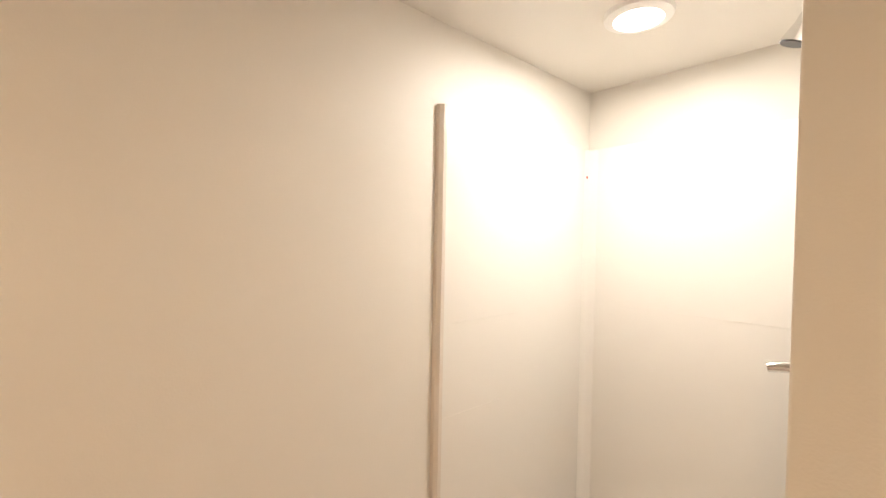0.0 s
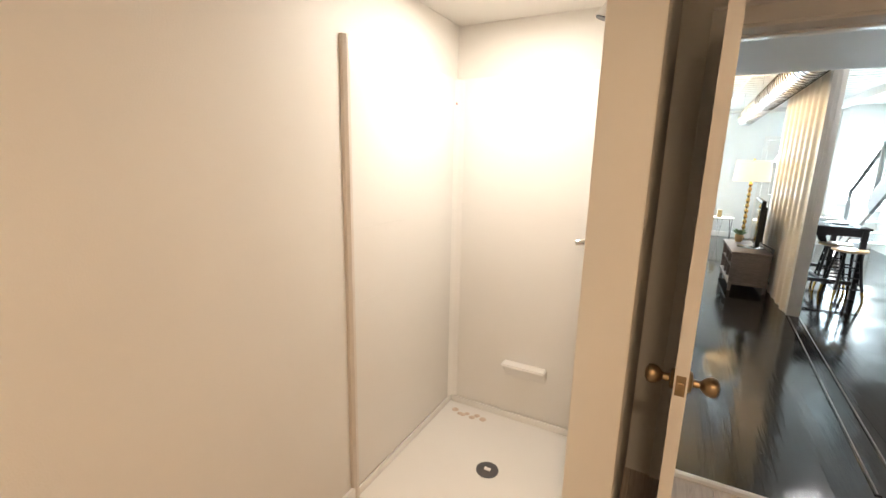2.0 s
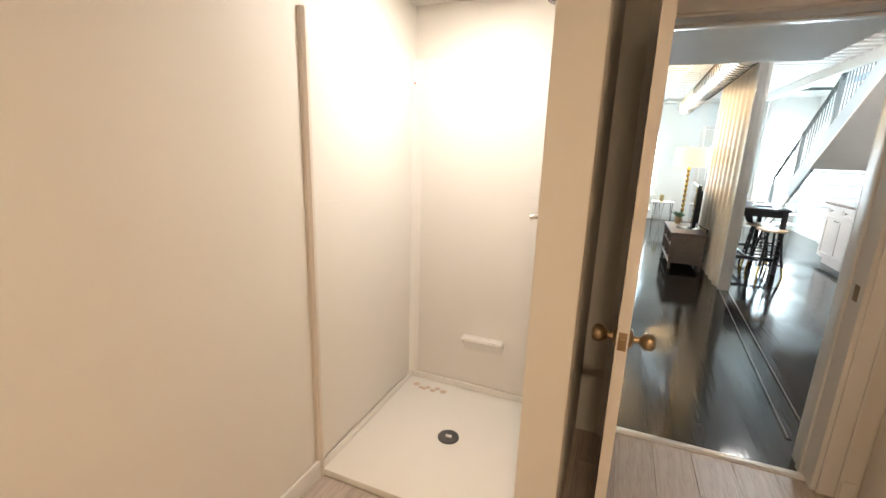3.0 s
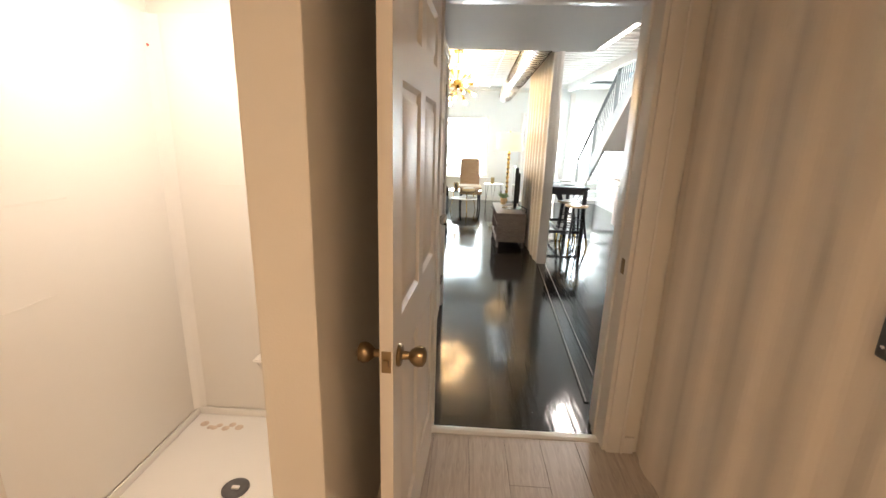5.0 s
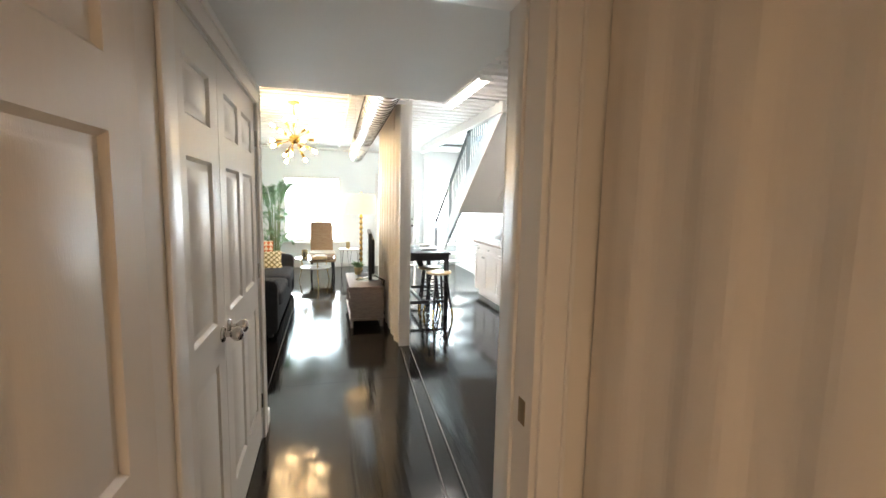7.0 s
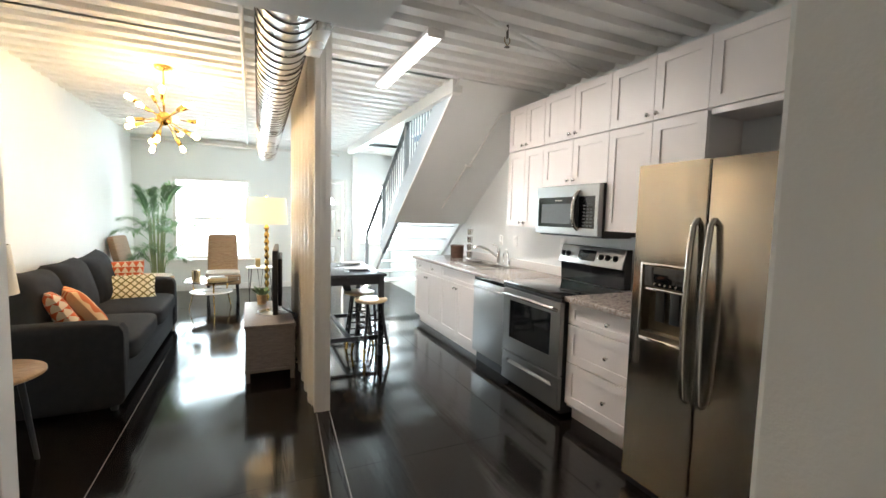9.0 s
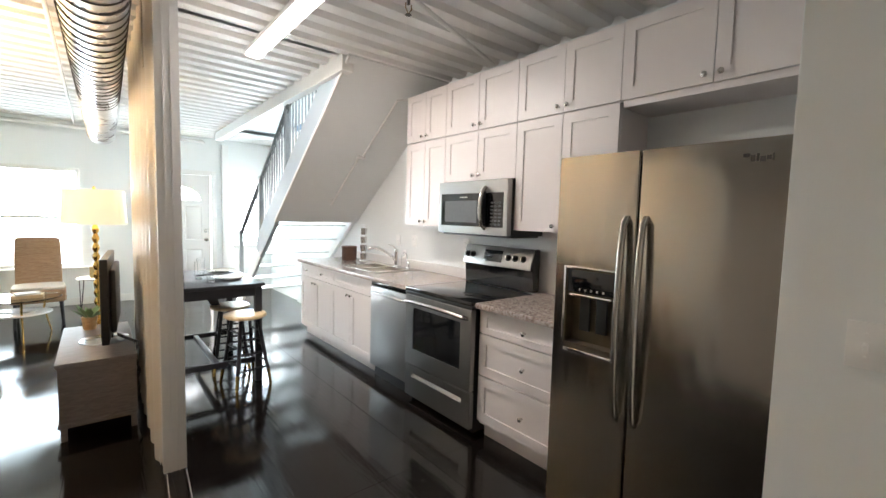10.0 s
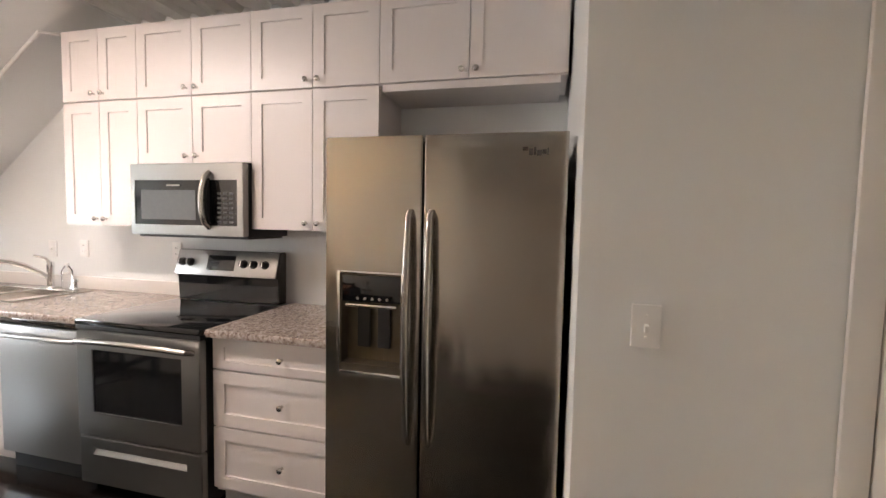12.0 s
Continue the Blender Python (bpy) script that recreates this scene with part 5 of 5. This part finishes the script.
for x in (-1.05, SXF - 0.08):
    for y in (SY_0 + 0.06, SY_1 - 0.06):
        part("foot", lathe([(0, 0), (0.022, 0), (0.028, 0.035), (0, 0.035)], (x, y, 0), 12), BLACKWOOD, sofa, "", True)

ORANGE, CREAM = (0.62, 0.13, 0.05), (0.78, 0.66, 0.52)
TRI = pattern("orange_triangle_print", CREAM, ORANGE, "triangles", 15)
LAT = pattern("olive_lattice_print", (0.78, 0.74, 0.60), (0.18, 0.15, 0.05), "lattice", 13)
SCR = pattern("orange_scroll_print", (0.74, 0.50, 0.28), (0.60, 0.16, 0.06), "scrolls", 3.2)


def throw(at, w, h, rz, tilt, material, label):
    p = solo("throw_pillow", pillow_mesh(w, h, 0.15), material, label, "pillow", "", "sofa pillows")
    p.matrix_basis = Matrix.Translation(at) @ Matrix.Rotation(radians(rz), 4, "Z") @ Matrix.Rotation(radians(tilt), 4, "X")


throw((-0.70, 5.86, 0.66), 0.48, 0.44, 8, -16, TRI, "orange and cream triangle-print pillow on the sofa")
throw((-0.60, 5.68, 0.58), 0.56, 0.34, 10, -28, LAT, "cream pillow with an olive lattice print")
throw((-0.72, 4.26, 0.64), 0.44, 0.42, -55, 28, TRI, "red and cream triangle-print pillow leaning on the arm")
throw((-0.62, 4.46, 0.63), 0.44, 0.42, -60, 34, SCR, "orange scroll-print pillow leaning on the sofa")

# end table and lamp at the near end of the sofa
et = thing("end_table", (-0.665, 3.12, 0), "small tan wooden end table with a rounded top", "table")
TANWOOD = wood("tan_table_wood", (0.26, 0.15, 0.08), (0.42, 0.27, 0.15), 0.38, (3, 14, 14))
part("top", lathe([(0, 0.53), (0.245, 0.53), (0.258, 0.538), (0.258, 0.552), (0.248, 0.558), (0, 0.558)], (0, 0, 0), 40), TANWOOD, et)
for k in range(3):
    a = radians(30 + 120 * k)
    part("leg", rod([(0.14 * math.cos(a), 0.14 * math.sin(a), 0.53), (0.20 * math.cos(a), 0.20 * math.sin(a), 0.0)], 0.018, 10, None, 0.012), BLACKWOOD, et)
tlp = thing("table_lamp", (-0.665, 3.18, 0.558), "table lamp with a white drum shade on the end table", "lamp")
part("base", lathe([(0, 0), (0.065, 0), (0.07, 0.02), (0.035, 0.06), (0.062, 0.18), (0.035, 0.30), (0.012, 0.35), (0.01, 0.46), (0, 0.46)], (0, 0, 0), 24), PLATEWHITE, tlp)
part("shade", lathe([(0.140, 0.415), (0.112, 0.685), (0.109, 0.685), (0.137, 0.415)], (0, 0, 0), 32), mat("white_linen_shade", (0.82, 0.78, 0.70), 0.8, 0, 0.04, 20, 0.2, 300), tlp)

# television and stand
ts = thing("tv_stand", (0.79, 4.42, 0), "low washed-grey wooden TV stand on short legs", "tv stand")
X0, X1, Y0, Y1 = 0.595, 0.99, 3.97, 5.00
part("top", box(X0 - 0.012, Y0 - 0.012, 0.470, X1 + 0.005, Y1 + 0.012, 0.498, 0.004), STANDWOOD, ts, "", True)
part("side_panel", box(X0, Y0, 0.10, X1, Y0 + 0.025, 0.470, 0.003), STANDWOOD, ts, "", True)
part("side_panel", box(X0, Y1 - 0.025, 0.10, X1, Y1, 0.470, 0.003), STANDWOOD, ts, "", True)
part("bottom_rail", box(X0 - 0.008, Y0 - 0.008, 0.085, X1, Y1 + 0.008, 0.115, 0.004), STANDWOOD, ts, "", True)
part("back_panel", boxes((X1 - 0.012, Y0 + 0.025, 0.115, X1 - 0.002, Y1 - 0.025, 0.470)), STANDWOOD, ts, "", True)
part("shelf", boxes((X0 + 0.01, Y0 + 0.025, 0.29, X1 - 0.012, Y1 - 0.025, 0.305)), STANDWOOD, ts, "", True)
for y in (Y0 + 0.39, Y1 - 0.39):
    part("divider", boxes((X0 + 0.008, y, 0.115, X1 - 0.012, y + 0.02, 0.29), (X0 + 0.008, y, 0.305, X1 - 0.012, y + 0.02, 0.470)), STANDWOOD, ts, "", True)
for x in (X0 + 0.02, X1 - 0.02):
    for y in (Y0 + 0.02, Y1 - 0.02):
        part("leg", extrude([(x - 0.016, y - 0.016), (x + 0.016, y - 0.016), (x + 0.016, y + 0.016), (x - 0.016, y + 0.016)], "z", 0, 0.085), STANDWOOD, ts, "", True)
tv = thing("television", (0.862, 4.42, 0.498), "flat black television seen edge-on, on a pedestal", "television", rz=-4)
part("screen_panel", box(-0.022, -0.40, 0.065, 0.02, 0.46, 0.63, 0.008, None, 3), BLACKPLASTIC, tv)
part("glass", boxes((-0.025, -0.375, 0.09, -0.0222, 0.435, 0.605)), BLACKGLASS, tv, "dark screen", False, False)
part("rear_cover", box(0.0205, -0.30, 0.12, 0.055, 0.36, 0.55, 0.018, None, 3), BLACKPLASTIC, tv)
part("neck", box(-0.01, 0.0, 0.012, 0.02, 0.07, 0.07, 0.006), BLACKPLASTIC, tv)
part("pedestal", lathe([(0, 0), (0.15, 0), (0.148, 0.008), (0.05, 0.016), (0, 0.018)], (-0.03, 0.03, 0), 32), mat("silver_plastic", (0.62, 0.63, 0.65), 0.2, 0.6, 0.03, 10), tv, "silver pedestal")
cab = thing("cables", (1.02, 4.12, 0), "black power cables hanging behind the TV stand", "cables")
for k in range(4):
    pts = [(0.90 - 1.02, 0.02 * k, 0.60)] + [(-0.02 + 0.018 * math.sin(3 * j + k), -0.10 + 0.03 * k + 0.03 * math.cos(2 * j + k), 0.55 - 0.105 * j) for j in range(5)]
    part("cable", rod(pts, 0.0045, 6), BLACKPLASTIC, cab)
pp = thing("potted_plant", (0.745, 4.87, 0.498), "small green plant in a tan pot", "plant")
part("pot", lathe([(0, 0), (0.04, 0), (0.052, 0.09), (0.054, 0.10), (0.046, 0.10), (0.044, 0.085), (0, 0.085)], (0, 0, 0), 20), SEATWOOD, pp)
lv = bmesh.new()
for k in range(26):
    a, tl_ = k * 2.4, 0.05 + 0.05 * random.random()
    p = Vector((0.02 * math.cos(a), 0.02 * math.sin(a), 0.09))
    q = p + Vector((math.cos(a) * tl_, math.sin(a) * tl_, 0.03 + 0.08 * random.random()))
    s = (q - p).cross(Vector((0, 0, 1))).normalized() * 0.014
    vs = [lv.verts.new(c) for c in (p, (p + q) / 2 + s + Vector((0, 0, 0.012)), q, (p + q) / 2 - s + Vector((0, 0, 0.012)))]
    lv.faces.new(vs)
part("leaves", lv, LEAF, pp)

lamp_at = thing("floor_lamp", (0.80, 5.035, 0), "gold bead-stem floor lamp with a lit drum shade", "lamp")
prof = [(0, 0), (0.14, 0), (0.14, 0.015), (0.05, 0.03), (0.016, 0.05)]
z = 0.05
while z < 1.28:
    prof += [(0.013, z), (0.025, z + 0.028), (0.025, z + 0.045), (0.013, z + 0.073)]
    z += 0.075
prof += [(0.010, 1.32), (0.010, 1.40), (0, 1.40)]
part("stem", lathe(prof, (0, 0, 0), 14), GOLD, lamp_at, "stacked gold beads")
part("shade", lathe([(0.215, 1.33), (0.215, 1.34), (0.20, 1.60), (0.20, 1.605), (0.197, 1.605), (0.212, 1.33)], (0, 0, 0), 40), SHADE, lamp_at, "glowing cream linen shade")
part("finial", lathe([(0, 1.60), (0.006, 1.60), (0.012, 1.625), (0, 1.64)], (0, 0, 0), 12), GOLD, lamp_at)
part("spider", rod([(-0.197, 0, 1.598), (0, 0, 1.60), (0.197, 0, 1.598)], 0.003, 6), GOLD, lamp_at)


def lounge(at, rz):
    c = thing("lounge_chair", at, "armless woven rattan lounge chair", "chair", "rattan lounge chairs", rz=rz)
    back = placed(cushion(0.44, 0.09, 0.70, 0.02, 14.0), Matrix.Translation((0, 0.22, 0.72)) @ Matrix.Rotation(radians(-13), 4, "X"))
    part("backrest", back, WICKER, c)
    part("seat", placed(cushion(0.50, 0.58, 0.16, 0.08, 12.0), Matrix.Translation((0, -0.08, 0.38))), WICKER, c)
    part("seat_pad", placed(cushion(0.48, 0.50, 0.05, 0.2), Matrix.Translation((0, -0.10, 0.475))), mat("cream_pad", (0.62, 0.54, 0.46), 0.9, 0, 0.08, 14, 0.3, 200), c, "cream seat pad")
    for x in (-0.20, 0.20):
        for y in (-0.30, 0.16):
            part("leg", rod([(x, y, 0.32), (x * 1.08, y * 1.08, 0.0)], 0.022, 10, None, 0.015), BLACKWOOD, c)
    return c


lounge((0.235, 7.80, 0), 3)
lounge((-0.80, 7.48, 0), 82)

ctb = thing("coffee_table", (0.12, 7.08, 0), "two-tier round coffee table with glass top and gold legs", "table")
part("glass_top", lathe([(0, 0.44), (0.355, 0.44), (0.36, 0.444), (0.36, 0.448), (0.355, 0.452), (0, 0.452)], (0, 0, 0), 48), GLASS, ctb, "round clear glass top")
part("shelf", lathe([(0, 0.27), (0.275, 0.27), (0.28, 0.278), (0.275, 0.288), (0, 0.288)], (0, 0, 0), 44), mat("white_marble", (0.80, 0.79, 0.78), 0.18, 0, 0.06, 7), ctb, "round white lower shelf")
for k in range(3):
    a = radians(40 + 120 * k)
    c, s = math.cos(a), math.sin(a)
    part("leg", rod([(0.27 * c, 0.27 * s, 0.44), (0.25 * c, 0.25 * s, 0.28), (0.32 * c, 0.32 * s, 0.0)], 0.011, 10, None, 0.008), GOLD, ctb, "gold leg")
bk = thing("book_stack", (0.20, 7.02, 0.452), "two stacked books on the coffee table", "books")
part("book", box(-0.13, -0.09, 0, 0.13, 0.09, 0.035, 0.003), mat("tan_cover", (0.60, 0.46, 0.28), 0.5, 0, 0.05, 20), bk)
part("book", placed(box(-0.10, -0.07, 0.0352, 0.10, 0.07, 0.055, 0.003), Matrix.Rotation(radians(12), 4, "Z")), mat("pale_cover", (0.66, 0.64, 0.62), 0.5, 0, 0.05, 20), bk)
gc = thing("vase", (-0.06, 6.95, 0.452), "gold metal cylinder vase", "vase")
part("body", lathe([(0, 0), (0.052, 0), (0.054, 0.01), (0.054, 0.16), (0.050, 0.16), (0.048, 0.012), (0, 0.012)], (0, 0, 0), 28), mat("pale_gold", (0.74, 0.58, 0.34), 0.22, 1.0, 0.08, 18), gc)
mg = thing("magazine", (0.12, 7.1, 0.289), "open magazine on the lower shelf", "magazine")
part("pages", placed(box(-0.13, -0.09, 0, 0.13, 0.09, 0.008, 0.002), Matrix.Rotation(radians(-20), 4, "Z")), mat("grey_pages", (0.50, 0.49, 0.48), 0.4, 0, 0.3, 40), mg)

sd = thing("side_table", (0.80, 8.15, 0), "round side table on black hairpin legs", "table")
part("top", lathe([(0, 0.48), (0.22, 0.48), (0.225, 0.488), (0.22, 0.496), (0, 0.496)], (0, 0, 0), 36), mat("pale_table_top", (0.52, 0.50, 0.48), 0.4, 0, 0.06, 12), sd)
for k in range(3):
    a = radians(210 + 120 * k)
    c, s = math.cos(a), math.sin(a)
    part("hairpin_leg", rod([(0.19 * c - 0.05 * s, 0.19 * s + 0.05 * c, 0.48), (0.21 * c, 0.21 * s, 0.006), (0.19 * c + 0.05 * s, 0.19 * s - 0.05 * c, 0.48)], 0.006, 8), BLACKPLASTIC, sd, "black wire hairpin leg")
bx = thing("box", (0.76, 8.12, 0.496), "small gold-brown box on the side table", "box")
part("body", box(-0.04, -0.03, 0, 0.04, 0.03, 0.13, 0.004), mat("bronze_box", (0.40, 0.30, 0.14), 0.4, 0.6, 0.1, 20), bx)
part("lid", box(-0.042, -0.032, 0.1302, 0.042, 0.032, 0.15, 0.004), bpy.data.materials["bronze_box"], bx)

# palm in a basket behind the sofa
palm = thing("palm", (-0.66, 7.85, 0), "tall potted areca palm with feathery green fronds", "plant")
part("pot", lathe([(0, 0), (0.15, 0), (0.19, 0.30), (0.195, 0.32), (0.175, 0.32), (0.17, 0.28), (0, 0.28)], (0, 0, 0), 28), WICKER, palm, "woven basket pot")
rnd = random.Random(5)
for k in range(38):
    a = k * 2.399 + rnd.uniform(-0.3, 0.3)
    high, middle = k < 16, 16 <= k < 28
    h0 = rnd.uniform(1.22, 1.50) if high else rnd.uniform(0.98, 1.18) if middle else rnd.uniform(0.5, 0.72)
    L = rnd.uniform(0.66, 0.84) if high else rnd.uniform(0.46, 0.62)
    out = rnd.uniform(0.14, 0.36) if high else rnd.uniform(0.55, 0.85)
    bx0, by0 = 0.06 * math.cos(a), 0.06 * math.sin(a)
    part("stalk", rod([(bx0, by0, 0.27), (bx0 * 1.3, by0 * 1.3, h0 * 0.6), (bx0 * 1.8, by0 * 1.8, h0)], 0.008, 7, None, 0.004), STALK, palm)
    bm = bmesh.new()
    spine = []
    for j in range(19):
        f = j / 18
        r = L * out * f
        zz = h0 + L * (0.95 * f - (0.28 + 0.6 * out) * f * f)
        spine.append(Vector((bx0 * 1.8 + r * math.cos(a), by0 * 1.8 + r * math.sin(a), zz)))
    rod(spine, 0.004, 5, bm, 0.0015)
    side = Vector((-math.sin(a), math.cos(a), 0))
    for j in range(2, 19):
        for part_j in (0, 0.34, 0.67):
            if j == 18 and part_j:
                continue
            p = spine[j] if not part_j else spine[j].lerp(spine[j + 1], part_j)
            d = (spine[min(j + 1, 18)] - spine[j - 1]).normalized()
            ll = (0.235 - 0.12 * abs(j - 8) / 10) * rnd.uniform(0.8, 1.1)
            for s in (-1, 1):
                tip = p + (side * s * 0.75 + d * 0.8).normalized() * ll + Vector((0, 0, -0.10 * ll / 0.3 * rnd.uniform(-0.4, 1.4)))
                mid = (p + tip) / 2 + Vector((0, 0, 0.018))
                wv = (tip - p).cross(Vector((0, 0, 1))).normalized() * 0.0058
                vs = [bm.verts.new(c) for c in (p, mid + wv, tip, mid - wv)]
                bm.faces.new(vs)
    part("frond", bm, LEAF, palm, smooth=False)

# ================= bar table, stools and tableware =================
TX0, TX1, TY0, TY1, TZ = 1.21, 1.915, 4.28, 5.40, 0.858
bt = thing("bar_table", (1.56, 4.84, 0), "black painted counter-height table with foot rails", "table")
part("tabletop", box(TX0, TY0, TZ - 0.028, TX1, TY1, TZ, 0.005), BLACKWOOD, bt, "", True)
part("apron", boxes((TX0 + 0.03, TY0 + 0.03, TZ - 0.11, TX1 - 0.03, TY0 + 0.05, TZ - 0.0285), (TX0 + 0.03, TY1 - 0.05, TZ - 0.11, TX1 - 0.03, TY1 - 0.03, TZ - 0.0285),
                    (TX0 + 0.03, TY0 + 0.05, TZ - 0.11, TX0 + 0.05, TY1 - 0.05, TZ - 0.0285), (TX1 - 0.05, TY0 + 0.05, TZ - 0.11, TX1 - 0.03, TY1 - 0.05, TZ - 0.0285)), BLACKWOOD, bt, "", True)
for x in (TX0 + 0.02, TX1 - 0.075):
    for y in (TY0 + 0.02, TY1 - 0.075):
        part("leg", box(x, y, 0, x + 0.055, y + 0.055, TZ - 0.0285, 0.004), BLACKWOOD, bt, "", True)
for y in (TY0 + 0.035, TY1 - 0.06):
    part("foot_rail", box(TX0 + 0.076, y, 0.17, TX1 - 0.076, y + 0.025, 0.215, 0.003), BLACKWOOD, bt, "", True)
part("stretcher", box(TX0 + 0.32, TY0 + 0.061, 0.175, TX0 + 0.36, TY1 - 0.061, 0.21, 0.003), BLACKWOOD, bt, "", True)
part("bracket", extrude([(1.52, TZ - 0.111), (1.62, TZ - 0.111), (1.66, TZ - 0.26), (1.62, TZ - 0.28), (1.57, TZ - 0.22)], "y", 4.76, 4.80), BLACKWOOD, bt, "dark bracket under the top", True)


def stool(at, rz, label):
    s = thing("stool", at, label, "stool", "bar stools", rz=rz)
    part("seat", lathe([(0, 0.575), (0.15, 0.575), (0.165, 0.583), (0.168, 0.595), (0.16, 0.607), (0.12, 0.610), (0, 0.604)], (0, 0, 0), 40), SEATWOOD, s, "round pale wooden seat")
    for k in range(4):
        a = radians(45 + 90 * k)
        c, n_ = math.cos(a), math.sin(a)
        lg_ = part("leg", rod([(0.105 * c, 0.105 * n_, 0.575), (0.165 * c, 0.165 * n_, 0.20), (0.185 * c, 0.185 * n_, 0.13)], 0.015, 10, None, 0.016), BLACKWOOD, s)
        part("leg_tip", rod([(0.1855 * c, 0.1855 * n_, 0.129), (0.205 * c, 0.205 * n_, 0.0)], 0.0155, 10, None, 0.011), GOLD, lg_, "gold leg tip")
    for k in range(4):
        for z in ((0.20, 0.34, 0.46) if k % 2 else (0.15, 0.28, 0.40)):
            rr = 0.105 + (0.575 - z) * 0.16
            a, b = radians(45 + 90 * k), radians(135 + 90 * k)
            part("rung", rod([(rr * math.cos(a), rr * math.sin(a), z), (rr * math.cos(b), rr * math.sin(b), z)], 0.009, 8), BLACKWOOD, s)


stool((1.76, 4.31, 0), 12, "black stool with a round wooden seat, under the table edge")
stool((1.74, 4.74, 0), -8, "black wooden-seat stool pushed under the table")

CERAMIC = mat("cream_ceramic", (0.78, 0.75, 0.70), 0.18, 0, 0.03, 12)
for x, y in ((1.73, 4.66), (1.76, 5.18)):
    pl = thing("plate", (x, y, TZ), "white dinner plate on the table", "plate", "dinner plates")
    part("dish", lathe([(0, 0.002), (0.07, 0.0), (0.075, 0.004), (0.13, 0.018), (0.132, 0.022), (0.128, 0.022), (0.075, 0.010), (0, 0.008)], (0, 0, 0), 40), CERAMIC, pl)
nap = solo("placemat", box(1.50, 4.98, TZ, 1.78, 5.06, TZ + 0.006, 0.002), BLACKWOOD, "dark folded cloth on the table", "napkin")
for x, y, hh in ((1.545, 4.50, 0.115), (1.50, 4.78, 0.15), (1.57, 5.12, 0.15)):
    g = thing("drinking_glass", (x, y, TZ), "clear straight drinking glass on the table", "glass", "drinking glasses")
    part("tumbler", lathe([(0, 0.0), (0.032, 0.0), (0.036, hh), (0.0335, hh), (0.030, 0.008), (0, 0.008)], (0, 0, 0), 28), GLASS, g)
sp = thing("pepper_mill", (1.34, 4.62, TZ), "small dark glass shaker with a metal lid", "shaker")
part("body", lathe([(0, 0), (0.022, 0), (0.022, 0.06), (0.016, 0.07), (0, 0.07)], (0, 0, 0), 18), BLACKGLASS, sp)
part("lid", lathe([(0, 0.0702), (0.017, 0.0702), (0.017, 0.09), (0.010, 0.096), (0, 0.096)], (0, 0, 0), 18), CHROME, sp)

# ================= floor pieces =================
for x0, x1 in ((LX + 0.003, -0.13), (-0.13, 1.09), (1.09, 2.31), (2.31, RX - 0.003)):
    for y0, y1 in ((0.022, 2.45), (2.45, 4.89), (4.89, 7.33), (7.33, FY - 0.003)):
        part("floor_sheet", box(x0 + 0.0007, y0 + 0.0007, -0.006, x1 - 0.0007, y1 - 0.0007, 0.0, 0.0006, None, 1), BLACKFLOOR, bpy.data.objects["floor"], smooth=False)
part("floor_sill", extrude([(1.056, 3.22), (1.085, 3.22), (0.90, 0.30), (0.871, 0.30)], "z", 0.0005, 0.006, None, 0.002), BLACKFLOOR, bpy.data.objects["floor"], smooth=False)
part("floor_sill", extrude([(1.150, 3.22), (1.172, 3.22), (1.005, 0.30), (0.983, 0.30)], "z", 0.0005, 0.005, None, 0.002), BLACKFLOOR, bpy.data.objects["floor"], smooth=False)
SCUFF = mat("scuffed_edge", (0.17, 0.155, 0.145), 0.45, 0, 0.5, 30, 0.3, 80)
for x0, x1, z in ((1.0665, 0.8815, 0.0062), (1.159, 0.992, 0.0052)):
    part("scuffed_edge", extrude([(x0, 3.21), (x0 + 0.006, 3.21), (x1 + 0.006, 0.31), (x1, 0.31)], "z", z, z + 0.0012), SCUFF, bpy.data.objects["floor"], "worn light edge line", smooth=False)
part("scuffed_edge", box(-0.1325, 1.95, 0.0004, -0.1285, 4.88, 0.0014), SCUFF, bpy.data.objects["floor"], "worn light joint line", smooth=False)
plank = {}
col = 0
x = BX0 + 0.002
while x < BX1 + 0.02:
    w = min(0.18, BX1 + 0.04 - x)
    y = 0.0 - 0.004
    first = 0.35 + 0.37 * (col % 3)
    while y > BY0 + 0.01:
        ln = min(first, y - BY0 - 0.002)
        first = 1.22
        key = (round(w, 3), round(ln, 3))
        if key not in plank:
            plank[key] = mesh_of("plank", box(0.0006, -ln + 0.0006, -0.006, w - 0.0006, -0.0006, 0.0, 0.0012, None, 1), PLANKMAT)
        ob = new("plank", plank[key])
        ob.parent = bpy.data.objects["bath_floor"]
        ob.location = (x, y, 0)
        y -= ln
    x += 0.18
    col += 1
